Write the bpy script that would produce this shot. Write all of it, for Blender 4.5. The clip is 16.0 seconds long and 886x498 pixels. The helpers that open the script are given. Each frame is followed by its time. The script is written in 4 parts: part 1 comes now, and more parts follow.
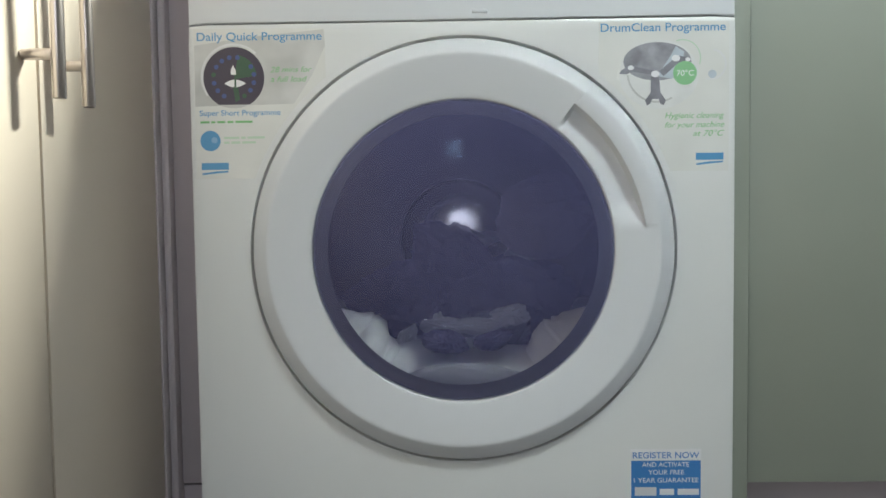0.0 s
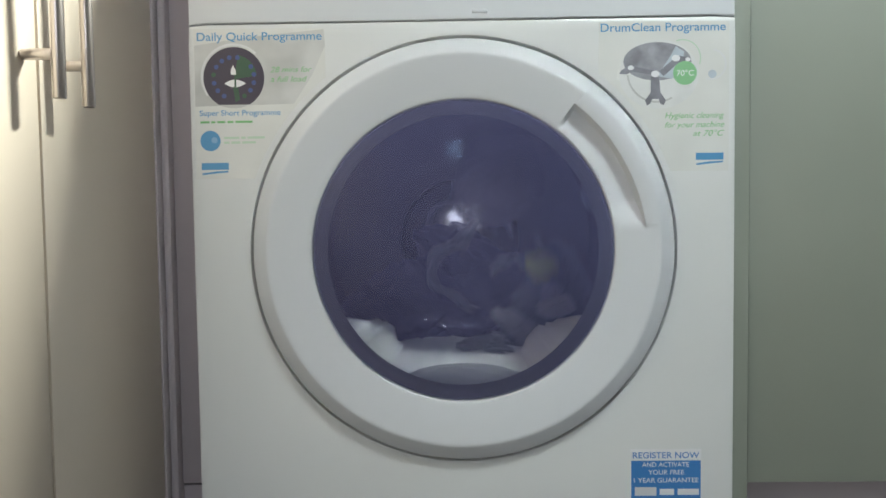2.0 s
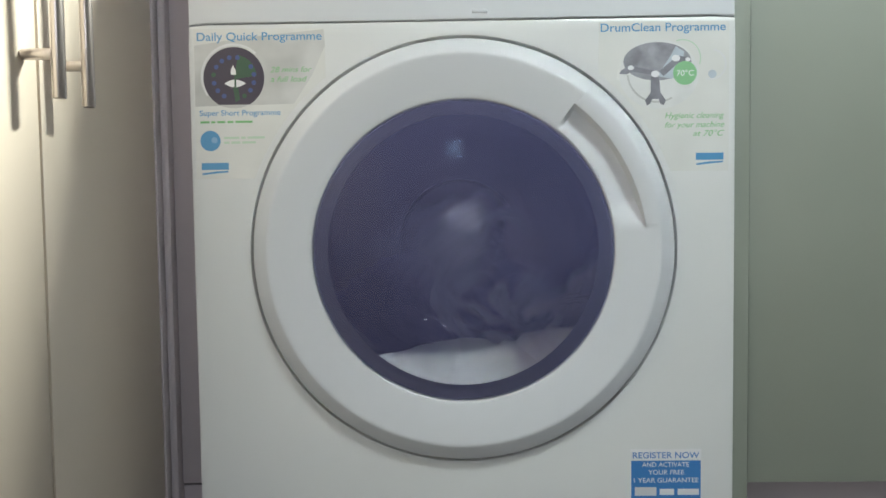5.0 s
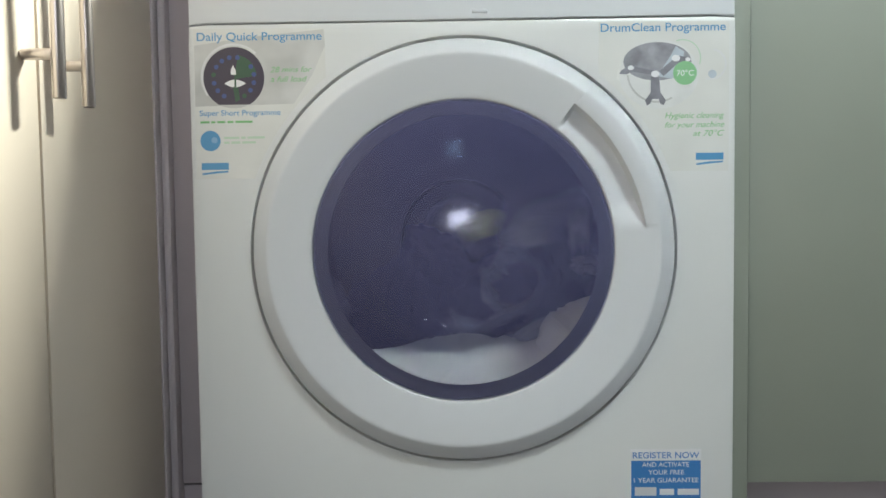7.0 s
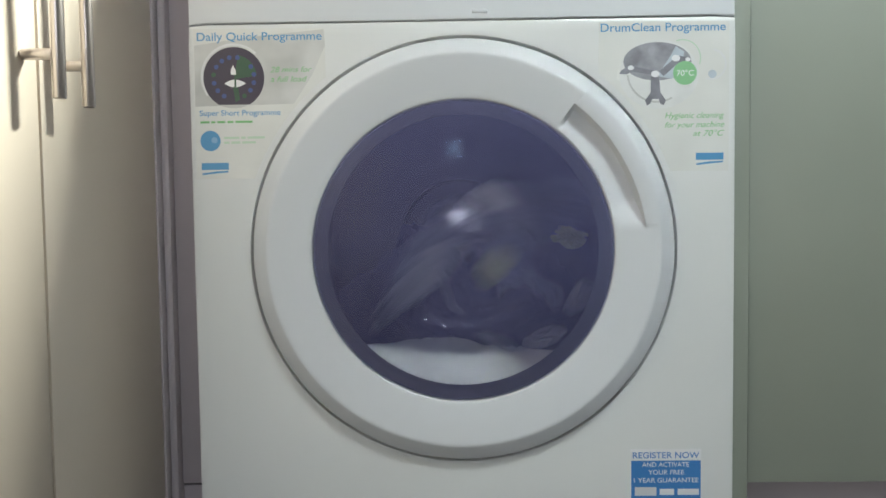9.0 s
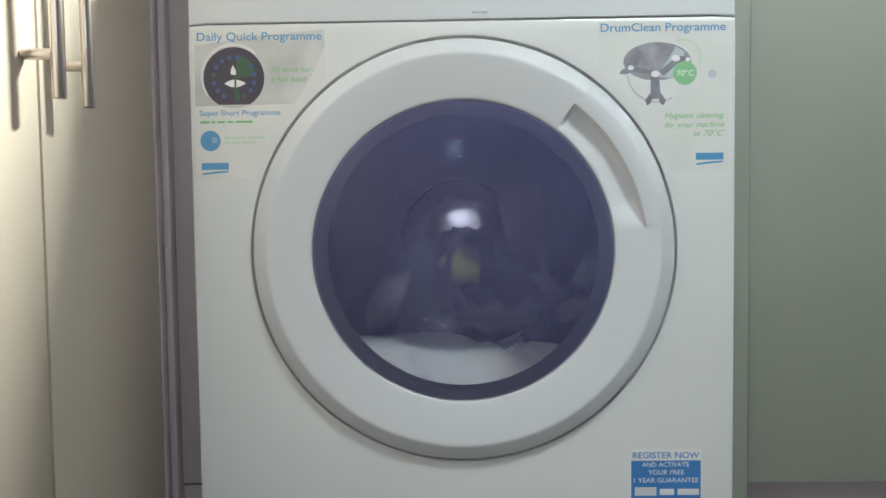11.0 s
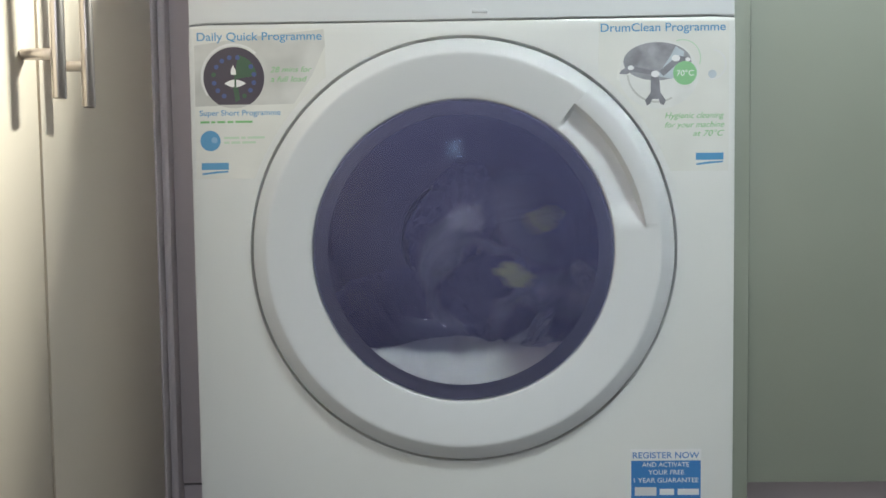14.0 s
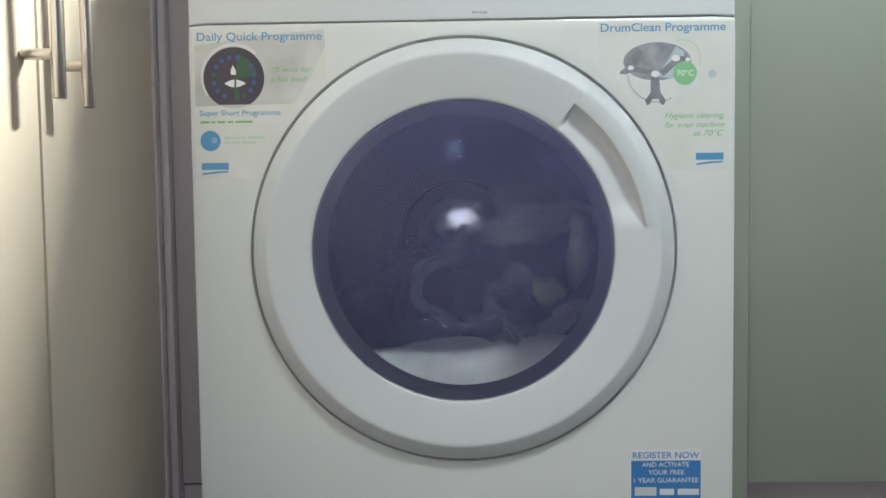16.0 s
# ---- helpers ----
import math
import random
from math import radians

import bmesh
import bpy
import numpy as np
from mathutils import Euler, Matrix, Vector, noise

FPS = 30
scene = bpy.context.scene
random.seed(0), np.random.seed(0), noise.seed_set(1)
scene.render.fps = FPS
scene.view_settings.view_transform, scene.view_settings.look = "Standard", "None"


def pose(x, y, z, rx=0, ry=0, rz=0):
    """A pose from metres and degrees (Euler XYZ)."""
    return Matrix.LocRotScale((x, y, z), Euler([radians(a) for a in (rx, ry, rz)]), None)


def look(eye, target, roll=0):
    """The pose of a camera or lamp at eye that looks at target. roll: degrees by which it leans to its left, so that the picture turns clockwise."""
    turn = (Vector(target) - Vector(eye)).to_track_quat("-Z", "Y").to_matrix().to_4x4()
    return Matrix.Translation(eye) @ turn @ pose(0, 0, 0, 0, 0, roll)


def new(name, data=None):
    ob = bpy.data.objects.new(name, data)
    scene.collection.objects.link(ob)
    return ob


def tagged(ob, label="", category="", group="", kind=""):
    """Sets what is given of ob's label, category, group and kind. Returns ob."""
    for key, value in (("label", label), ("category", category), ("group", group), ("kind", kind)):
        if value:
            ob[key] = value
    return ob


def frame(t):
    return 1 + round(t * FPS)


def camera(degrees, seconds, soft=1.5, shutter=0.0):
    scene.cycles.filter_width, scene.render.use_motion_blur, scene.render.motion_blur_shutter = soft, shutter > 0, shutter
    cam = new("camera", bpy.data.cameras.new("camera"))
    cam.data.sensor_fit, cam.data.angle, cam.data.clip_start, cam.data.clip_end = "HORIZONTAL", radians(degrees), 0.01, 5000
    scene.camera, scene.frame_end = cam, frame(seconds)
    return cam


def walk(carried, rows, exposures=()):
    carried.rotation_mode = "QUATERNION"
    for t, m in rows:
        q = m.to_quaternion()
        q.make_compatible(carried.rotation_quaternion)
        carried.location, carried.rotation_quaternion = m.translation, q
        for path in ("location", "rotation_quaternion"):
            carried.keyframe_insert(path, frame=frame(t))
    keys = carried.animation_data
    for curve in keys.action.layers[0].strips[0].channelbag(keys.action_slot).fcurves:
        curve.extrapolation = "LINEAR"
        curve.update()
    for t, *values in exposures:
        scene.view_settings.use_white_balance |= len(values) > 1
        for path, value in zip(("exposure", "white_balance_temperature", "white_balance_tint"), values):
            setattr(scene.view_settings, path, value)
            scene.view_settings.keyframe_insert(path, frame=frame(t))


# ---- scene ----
cam = camera(64, 16.0, soft=1.6, shutter=1.5)
EYE = (-0.008, -0.781, 0.474)
AIM = (EYE[0] - 0.017433, EYE[1] + 0.998679, EYE[2] - 0.048326)
walk(cam, [(0.0, look(EYE, AIM, -0.74)), (16.0, look(EYE, AIM, -0.74))],
     exposures=[(0.0, -0.24), (1.0, -0.20), (3.0, -0.15), (9.0, -0.12), (13.0, -0.12), (16.0, -0.17)])

# ---- light ----


def area_lamp(name, at, target, sx, sy, watts, colour, beam=180):
    data = bpy.data.lights.new(name, "AREA")
    data.shape, data.size, data.size_y, data.energy, data.color = "RECTANGLE", sx, sy, watts, colour
    data.spread = radians(beam)
    ob = new(name, data)
    ob.matrix_world = look(at, target)
    return ob


world = bpy.data.worlds.new("world")
world.use_nodes = True
scene.world = world
sky = world.node_tree.nodes.new("ShaderNodeTexSky")
sky.sky_type, sky.sun_disc, sky.sun_elevation, sky.sun_rotation = "NISHITA", False, radians(35), radians(200)
world.node_tree.links.new(sky.outputs[0], world.node_tree.nodes["Background"].inputs[0])
world.node_tree.nodes["Background"].inputs[1].default_value = 0.1

area_lamp("unseen_overhead_lamp", (0.82, -1.12, 2.36), (0.50, 0.0, 1.12), 0.80, 0.60, 6.2, (0.85, 0.965, 0.97), 48)
# Added pinkish fill to tint the left side; stands for no ceiling fitting.
area_lamp("unseen_overhead_lamp", (-0.25, -1.25, 2.36), (-0.1, -0.4, 0.4), 0.35, 0.22, 1.6, (1.15, 0.84, 1.18))
area_lamp("worktop_light_lamp", (0.72, 0.295, 1.42), (-0.2, -0.1, 0.7), 0.28, 0.07, 66, (0.95, 0.985, 0.88))
# Added frontal lamp: makes the hub's glint and fills the drum; no door pane there.
area_lamp("glint_fill_lamp", (0.06, -2.57, 0.82), (0.0, 0.0, 0.44), 0.56, 0.44, 5.4, (0.90, 0.95, 1.04))
# Added bluish lamp, only for the small reflection high on the cover; the wall is solid.
area_lamp("smudge_reflection_lamp", (-0.10, -2.57, 1.92), (0.0, 0.0, 0.5), 0.28, 0.52, 5.5, (0.52, 0.78, 1.0))


# ---- materials ----
def material(name, colour, rough=0.5, metal=0.0, vary=0.06, scale=30.0, bump=0.0, bump_scale=200.0, coat=0.0, stain=0.0,
             stain_scale=4.0, stretch=(1, 1, 1), alpha=1.0):
    m = bpy.data.materials.new(name)
    m.use_nodes = True
    nt = m.node_tree
    b = nt.nodes["Principled BSDF"]
    b.inputs["Roughness"].default_value = rough
    b.inputs["Metallic"].default_value = metal
    b.inputs["Coat Weight"].default_value = coat
    b.inputs["Alpha"].default_value = alpha
    tc = nt.nodes.new("ShaderNodeTexCoord")
    mp = nt.nodes.new("ShaderNodeMapping")
    mp.inputs["Scale"].default_value = stretch
    nt.links.new(tc.outputs["Object"], mp.inputs["Vector"])
    n1 = nt.nodes.new("ShaderNodeTexNoise")
    n1.inputs["Scale"].default_value, n1.inputs["Detail"].default_value = scale, 5
    n2 = nt.nodes.new("ShaderNodeTexNoise")
    n2.inputs["Scale"].default_value, n2.inputs["Detail"].default_value = stain_scale, 3
    for n in (n1, n2):
        nt.links.new(mp.outputs[0], n.inputs["Vector"])
    r1 = nt.nodes.new("ShaderNodeMapRange")
    r1.inputs[3].default_value, r1.inputs[4].default_value = 1 - vary, 1 + vary
    nt.links.new(n1.outputs["Fac"], r1.inputs[0])
    r2 = nt.nodes.new("ShaderNodeMapRange")
    r2.inputs[1].default_value, r2.inputs[2].default_value = 0.35, 0.65
    r2.inputs[3].default_value, r2.inputs[4].default_value = 1 - stain, 1 + stain * 0.3
    nt.links.new(n2.outputs["Fac"], r2.inputs[0])
    mul = nt.nodes.new("ShaderNodeMath")
    mul.operation = "MULTIPLY"
    nt.links.new(r1.outputs[0], mul.inputs[0])
    nt.links.new(r2.outputs[0], mul.inputs[1])
    mix = nt.nodes.new("ShaderNodeVectorMath")
    mix.operation = "SCALE"
    mix.inputs[0].default_value = colour[:3]
    nt.links.new(mul.outputs[0], mix.inputs["Scale"])
    nt.links.new(mix.outputs[0], b.inputs["Base Color"])
    rr = nt.nodes.new("ShaderNodeMapRange")
    rr.inputs[3].default_value, rr.inputs[4].default_value = max(rough - 0.06, 0.02), min(rough + 0.06, 1)
    nt.links.new(n2.outputs["Fac"], rr.inputs[0])
    nt.links.new(rr.outputs[0], b.inputs["Roughness"])
    if bump:
        n3 = nt.nodes.new("ShaderNodeTexNoise")
        n3.inputs["Scale"].default_value, n3.inputs["Detail"].default_value = bump_scale, 4
        nt.links.new(mp.outputs[0], n3.inputs["Vector"])
        bp = nt.nodes.new("ShaderNodeBump")
        bp.inputs["Strength"].default_value, bp.inputs["Distance"].default_value = bump, 0.002
        nt.links.new(n3.outputs["Fac"], bp.inputs["Height"])
        nt.links.new(bp.outputs[0], b.inputs["Normal"])
    return m


def glass(name, tint, rough=0.03, ior=1.5, veil=0.0, veil_colour=(0.5, 0.5, 0.8)):
    """Clear glass or plastic: see-through, with a gloss and, if wanted, a diffuse layer that imitates haze."""
    m = bpy.data.materials.new(name)
    m.use_nodes = True
    nt = m.node_tree
    nt.nodes.remove(nt.nodes["Principled BSDF"])
    clear = nt.nodes.new("ShaderNodeBsdfTransparent")
    clear.inputs[0].default_value = (*tint, 1)
    gloss = nt.nodes.new("ShaderNodeBsdfGlossy")
    gloss.inputs["Roughness"].default_value = rough
    gloss.inputs[0].default_value = (0.9, 0.9, 1.0, 1)
    fres = nt.nodes.new("ShaderNodeFresnel")
    fres.inputs[0].default_value = ior
    base = clear
    if veil:
        milk = nt.nodes.new("ShaderNodeBsdfDiffuse")
        milk.inputs[0].default_value = (*veil_colour, 1)
        tc = nt.nodes.new("ShaderNodeTexCoord")
        cloud = nt.nodes.new("ShaderNodeTexNoise")
        cloud.inputs["Scale"].default_value, cloud.inputs["Detail"].default_value = 14.0, 4
        nt.links.new(tc.outputs["Object"], cloud.inputs["Vector"])
        span = nt.nodes.new("ShaderNodeMapRange")
        span.inputs[3].default_value, span.inputs[4].default_value = veil * 0.75, veil * 1.25
        nt.links.new(cloud.outputs["Fac"], span.inputs[0])
        base = nt.nodes.new("ShaderNodeMixShader")
        nt.links.new(span.outputs[0], base.inputs[0])
        nt.links.new(clear.outputs[0], base.inputs[1])
        nt.links.new(milk.outputs[0], base.inputs[2])
    mix = nt.nodes.new("ShaderNodeMixShader")
    nt.links.new(fres.outputs[0], mix.inputs[0])
    nt.links.new(base.outputs[0], mix.inputs[1])
    nt.links.new(gloss.outputs[0], mix.inputs[2])
    nt.links.new(mix.outputs[0], nt.nodes["Material Output"].inputs[0])
    return m


ENAMEL = material("white_enamel", (0.74, 0.745, 0.74), 0.32, vary=0.012, stain=0.025, stain_scale=5, bump=0.02, bump_scale=90)
PLASTIC = material("white_plastic", (0.67, 0.685, 0.715), 0.42, vary=0.012, stain=0.02, bump=0.03, bump_scale=600)
RUBBER = material("grey_rubber", (0.50, 0.50, 0.53), 0.6, vary=0.1, stain=0.2, stain_scale=12)
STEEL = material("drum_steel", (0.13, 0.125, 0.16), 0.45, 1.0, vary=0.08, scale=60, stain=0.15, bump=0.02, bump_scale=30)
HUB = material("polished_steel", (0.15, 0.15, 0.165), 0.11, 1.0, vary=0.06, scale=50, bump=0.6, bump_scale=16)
RIM = material("grey_door_plastic", (0.17, 0.17, 0.19), 0.4, vary=0.06, stain=0.1, stain_scale=20)
PADDLE = material("grey_plastic", (0.14, 0.14, 0.16), 0.5, vary=0.05)
GLASS = glass("door_glass", (0.99, 0.99, 0.99), 0.10, 1.3)
# The bluish diffuse layer paints the porthole's veiling haze into the cover.
COVER = glass("tinted_cover", (0.97, 0.97, 0.99), 0.065, 1.20, 0.150, (0.435, 0.445, 0.92))
CREAM = material("cream_foil", (0.75, 0.66, 0.555), 0.38, vary=0.02, scale=14, stain=0.05, stain_scale=3, bump=0.03, bump_scale=300)
CARCASS = material("dark_carcass_board", (0.16, 0.15, 0.13), 0.6, vary=0.05)
# Cream foil darkened to grey-green: the right cabinet's shade is in this colour.
SHADEDDOOR = material("shaded_cream_foil", (0.300, 0.322, 0.272), 0.4, vary=0.02, scale=14, stain=0.06, stain_scale=3, bump=0.03, bump_scale=300)
GREYBOARD = material("grey_melamine", (0.52, 0.465, 0.49), 0.5, vary=0.04, stain=0.08)
NICKEL = material("brushed_nickel", (0.56, 0.51, 0.48), 0.30, 1.0, vary=0.08, scale=20, stretch=(30, 30, 1.5))
WORKTOP = material("speckled_laminate", (0.30, 0.28, 0.26), 0.4, vary=0.3, scale=300)
WALL = material("painted_wall", (0.37, 0.37, 0.37), 0.8, vary=0.03, bump=0.1, bump_scale=120)
CEILING = material("painted_ceiling", (0.78, 0.78, 0.77), 0.85, vary=0.02, bump=0.1)
TILE = material("floor_vinyl", (0.16, 0.152, 0.145), 0.5, vary=0.12, scale=25, stain=0.15)
FILM = material("clear_sticker_film", (0.76, 0.76, 0.735), 0.25, vary=0.02, stain=0.05, stain_scale=14)
PHOTO = material("printed_grey", (0.64, 0.64, 0.63), 0.25, vary=0.05, stain=0.18, stain_scale=16)
PAPER = material("white_label_paper", (0.80, 0.80, 0.82), 0.35, vary=0.02)
BLUE = material("blue_print", (0.05, 0.22, 0.55), 0.35, vary=0.04)
SKYBLUE = material("light_blue_print", (0.10, 0.32, 0.57), 0.35, vary=0.04)
GREEN = material("green_print", (0.20, 0.50, 0.20), 0.35, vary=0.05)
BADGEGREEN = material("badge_green_print", (0.27, 0.56, 0.29), 0.35, vary=0.08, scale=90)
PALEGREEN = material("pale_green_print", (0.52, 0.66, 0.52), 0.35, vary=0.05)
WASH = material("printed_pale_wash", (0.74, 0.745, 0.74), 0.3, vary=0.06, scale=50, stain=0.08, stain_scale=30)
DRUMGREY = material("printed_drum_grey", (0.36, 0.36, 0.40), 0.3, vary=0.3, scale=70, stain=0.3, stain_scale=45)
ICE = material("printed_ice_blue", (0.50, 0.56, 0.62), 0.3, vary=0.2, scale=60)
DIALDARK = material("dark_print", (0.055, 0.045, 0.075), 0.3, vary=0.1)
MIDGREY = material("mid_grey_print", (0.27, 0.27, 0.31), 0.3, vary=0.35, scale=60, stain=0.3, stain_scale=40)
LIGHTGREY = material("light_grey_print", (0.70, 0.70, 0.71), 0.3, vary=0.08, scale=60)
DARKGREEN = material("dark_green_print", (0.045, 0.105, 0.065), 0.3, vary=0.2)
BADGELIGHT = material("pale_blue_print", (0.24, 0.44, 0.64), 0.3, vary=0.1)
DOTBLUE = material("blue_dot_print", (0.055, 0.09, 0.26), 0.3, vary=0.05)
WHITECLOTH = material("white_cotton", (0.80, 0.80, 0.79), 0.9, vary=0.06, scale=40, stain=0.1, bump=0.5, bump_scale=70)
NAVYCLOTH = material("navy_cotton", (0.060, 0.062, 0.125), 0.85, vary=0.25, scale=30, bump=0.5, bump_scale=70)
SLATECLOTH = material("slate_cotton", (0.13, 0.12, 0.17), 0.9, vary=0.15, scale=20, bump=0.4, bump_scale=50)
HEATHER = material("heather_cotton", (0.145, 0.15, 0.195), 0.9, vary=0.2, scale=30, bump=0.5, bump_scale=70)
GREYCLOTH = material("grey_blue_cotton", (0.165, 0.175, 0.225), 0.9, vary=0.15, scale=30, bump=0.5, bump_scale=70)
PALECLOTH = material("pale_grey_cotton", (0.34, 0.35, 0.37), 0.9, vary=0.12, scale=30, bump=0.5, bump_scale=70)
YELLOWCLOTH = material("yellow_green_cotton", (0.48, 0.50, 0.20), 0.9, vary=0.12, scale=40, bump=0.5, bump_scale=70)


# ---- building helpers ----
def part(name, bm, mat, parent=None, label="", smooth=True):
    me = bpy.data.meshes.new(name)
    bmesh.ops.recalc_face_normals(bm, faces=bm.faces)
    bm.to_mesh(me)
    bm.free()
    me.materials.append(mat)
    if smooth:
        me.polygons.foreach_set("use_smooth", [True] * len(me.polygons))
        me.set_sharp_from_angle(angle=radians(38))
    ob = new(name, me)
    if parent:
        ob.parent = parent
    if label:
        tagged(ob, label)
    return ob


def box(x0, x1, y0, y1, z0, z1, bevel=0.0, segments=2):
    bm = bmesh.new()
    bmesh.ops.create_cube(bm, size=1, matrix=Matrix.LocRotScale(((x0 + x1) / 2, (y0 + y1) / 2, (z0 + z1) / 2), None, (x1 - x0, y1 - y0, z1 - z0)))
    if bevel:
        bmesh.ops.bevel(bm, geom=bm.edges[:], offset=bevel, segments=segments, profile=0.5, affect="EDGES")
    return bm


def grid_faces(bm, rows, close_rows=False, close_cols=False):
    nr, nc = len(rows), len(rows[0])
    for i in range(nr if close_rows else nr - 1):
        for j in range(nc if close_cols else nc - 1):
            a, b = rows[i], rows[(i + 1) % nr]
            quad = [a[j], a[(j + 1) % nc], b[(j + 1) % nc], b[j]]
            quad = list(dict.fromkeys(quad))
            if len(quad) > 2:
                bm.faces.new(quad)


def lathe(profile, centre, segments=96, start=0.0, end=360.0, close_profile=False):
    """Turns a profile of (radius, depth) about the axis along y through centre (x, z)."""
    bm = bmesh.new()
    full = end - start >= 360
    n = segments if full else segments + 1
    rings = []
    for k in range(n):
        a = radians(start + (end - start) * k / segments)
        rings.append([bm.verts.new((centre[0] + r * math.cos(a), y, centre[1] + r * math.sin(a))) for r, y in profile])
    grid_faces(bm, rings, close_rows=full, close_cols=close_profile)
    if not full and close_profile:
        bm.faces.new(rings[0])
        bm.faces.new(list(reversed(rings[-1])))
    return bm


def rod(p0, p1, radius, segments=20, bevel=0.0012):
    bm = bmesh.new()
    d = Vector(p1) - Vector(p0)
    m = Matrix.Translation((Vector(p0) + Vector(p1)) / 2) @ d.to_track_quat("Z", "Y").to_matrix().to_4x4()
    bmesh.ops.create_cone(bm, cap_ends=True, segments=segments, radius1=radius, radius2=radius, depth=d.length, matrix=m)
    caps = [e for f in bm.faces if len(f.verts) > 4 for e in f.edges]
    bmesh.ops.bevel(bm, geom=caps, offset=bevel, segments=2, profile=0.5, affect="EDGES")
    return bm


def layer(y):
    """Prints lie close on one another."""
    return y if y > -0.0005 else -0.0002 + (y + 0.0005) * 0.15


def sheet(points, y, thick=0.0004):
    """A thin sheet on the machine's front, from (x, z) corners."""
    if -0.0025 < y < -0.0005:
        y, thick = layer(y), 0.00006
    bm = bmesh.new()
    front = [bm.verts.new((x, y - thick, z)) for x, z in points]
    back = [bm.verts.new((x, y, z)) for x, z in points]
    bm.faces.new(front)
    bm.faces.new(list(reversed(back)))
    n = len(points)
    for i in range(n):
        bm.faces.new((front[i], front[(i + 1) % n], back[(i + 1) % n], back[i]))
    return bm


def disc_points(cx, cz, rx, rz=None, n=40, start=0, end=360):
    rz = rz or rx
    return [(cx + rx * math.cos(radians(start + (end - start) * k / n)), cz + rz * math.sin(radians(start + (end - start) * k / n)))
            for k in range(n if end - start >= 360 else n + 1)]


def bar_points(x0, x1, z0, z1, slope=0.0):
    return [(x0, z0), (x1, z0 + slope * (x1 - x0)), (x1, z1 + slope * (x1 - x0)), (x0, z1)]


def arc_points(cx, cz, r0, r1, start, end, n=24):
    out = [(cx + r1 * math.cos(radians(start + (end - start) * k / n)), cz + r1 * math.sin(radians(start + (end - start) * k / n))) for k in range(n + 1)]
    return out + [(cx + r0 * math.cos(radians(end + (start - end) * k / n)), cz + r0 * math.sin(radians(end + (start - end) * k / n))) for k in range(n + 1)]


def lettering(name, words, x, z, width, height, mat, parent, y, shear=0.0, align="LEFT", turn=0.0):
    """Words as a thin mesh, fitted to a width and a capital height, with the baseline at z."""
    cu = bpy.data.curves.new(name, "FONT")
    cu.body, cu.size, cu.shear, cu.extrude, cu.offset = words, 1.0, shear, 0.0, 0.0 if shear else 0.008
    tmp = new(name, cu)
    me = bpy.data.meshes.new_from_object(tmp.evaluated_get(bpy.context.evaluated_depsgraph_get()))
    bpy.data.objects.remove(tmp)
    bpy.data.curves.remove(cu)
    xs = [v.co.x for v in me.vertices]
    lo, hi = min(xs), max(xs)
    sx, sz = width / (hi - lo), height / 0.70
    for v in me.vertices:
        px, pz = (v.co.x - lo) * sx, v.co.y * sz
        v.co = (x + px, layer(y) - 0.0001, z + pz + px * math.tan(radians(turn)))
    me.materials.append(mat)
    ob = new(name, me)
    ob.parent = parent
    return ob


# ---- setting ----
def structure(name, bm, mat, label, category):
    return tagged(part(name, bm, mat, None, "", False), label, category, "", "structure")


def build_room():
    structure("floor", box(-1.2, 1.75, -2.75, 0.75, -0.1, 0.0), TILE, "dull grey-brown vinyl kitchen floor", "floor")
    structure("wall_north", box(-1.1, 1.7, 0.62, 0.74, 0.0, 2.4), WALL, "plain painted kitchen wall behind the units", "wall")
    structure("wall_west", box(-1.1, -0.98, -2.6, 0.62, 0.0, 2.4), WALL, "plain painted kitchen wall beside the cream units", "wall")
    structure("wall_east", box(1.6, 1.72, -2.6, 0.62, 0.0, 2.4), WALL, "plain painted kitchen side wall", "wall")
    structure("wall_south", box(-1.1, 1.72, -2.74, -2.6, 0.0, 2.4), WALL, "plain painted kitchen wall facing the machine", "wall")
    structure("ceiling", box(-1.1, 1.72, -2.74, 0.74, 2.4, 2.5), CEILING, "plain white painted ceiling", "ceiling")


def build_worktops():
    tagged(part("worktop", box(-0.98, 1.6, 0.012, 0.62, 0.872, 0.91, 0.004), WORKTOP), "speckled grey laminate worktop above the machine", "worktop")
    tagged(part("worktop", box(-0.98, -0.352, -1.6, 0.008, 0.872, 0.91, 0.004), WORKTOP), "speckled grey laminate worktop above cream units", "worktop")


DOOR_X = -0.368


def bar_handle(parent, y):
    handle = part("handle", rod((DOOR_X + 0.0307, y, 0.575), (DOOR_X + 0.0307, y, 0.80), 0.0056, 24), NICKEL, parent, "brushed nickel bar handle")
    for z in (0.612, 0.763):
        part("standoff", rod((DOOR_X + 0.0002, y, z), (DOOR_X + 0.027, y, z), 0.0048, 18, 0.0006), NICKEL, handle)
    return handle


def build_left_cabinet():
    cab = tagged(new("base_cabinet"), "cream base cabinet with two closed doors and bar handles", "cabinet")
    part("body", box(-0.965, DOOR_X - 0.021, -0.62, 0.070, 0.104, 0.870, 0.001), CARCASS, cab)
    part("plinth", box(-0.965, DOOR_X - 0.06, -0.62, 0.078, 0.0, 0.102), GREYBOARD, cab)
    for y0, y1, hy in ((-0.60, -0.1668, -0.188), (-0.1632, 0.070, -0.1405)):
        door = part("door", box(DOOR_X - 0.019, DOOR_X, y0, y1, 0.105, 0.866, 0.0012), CREAM, cab, "cream foil-wrapped door, lit from above")
        bar_handle(door, hy)


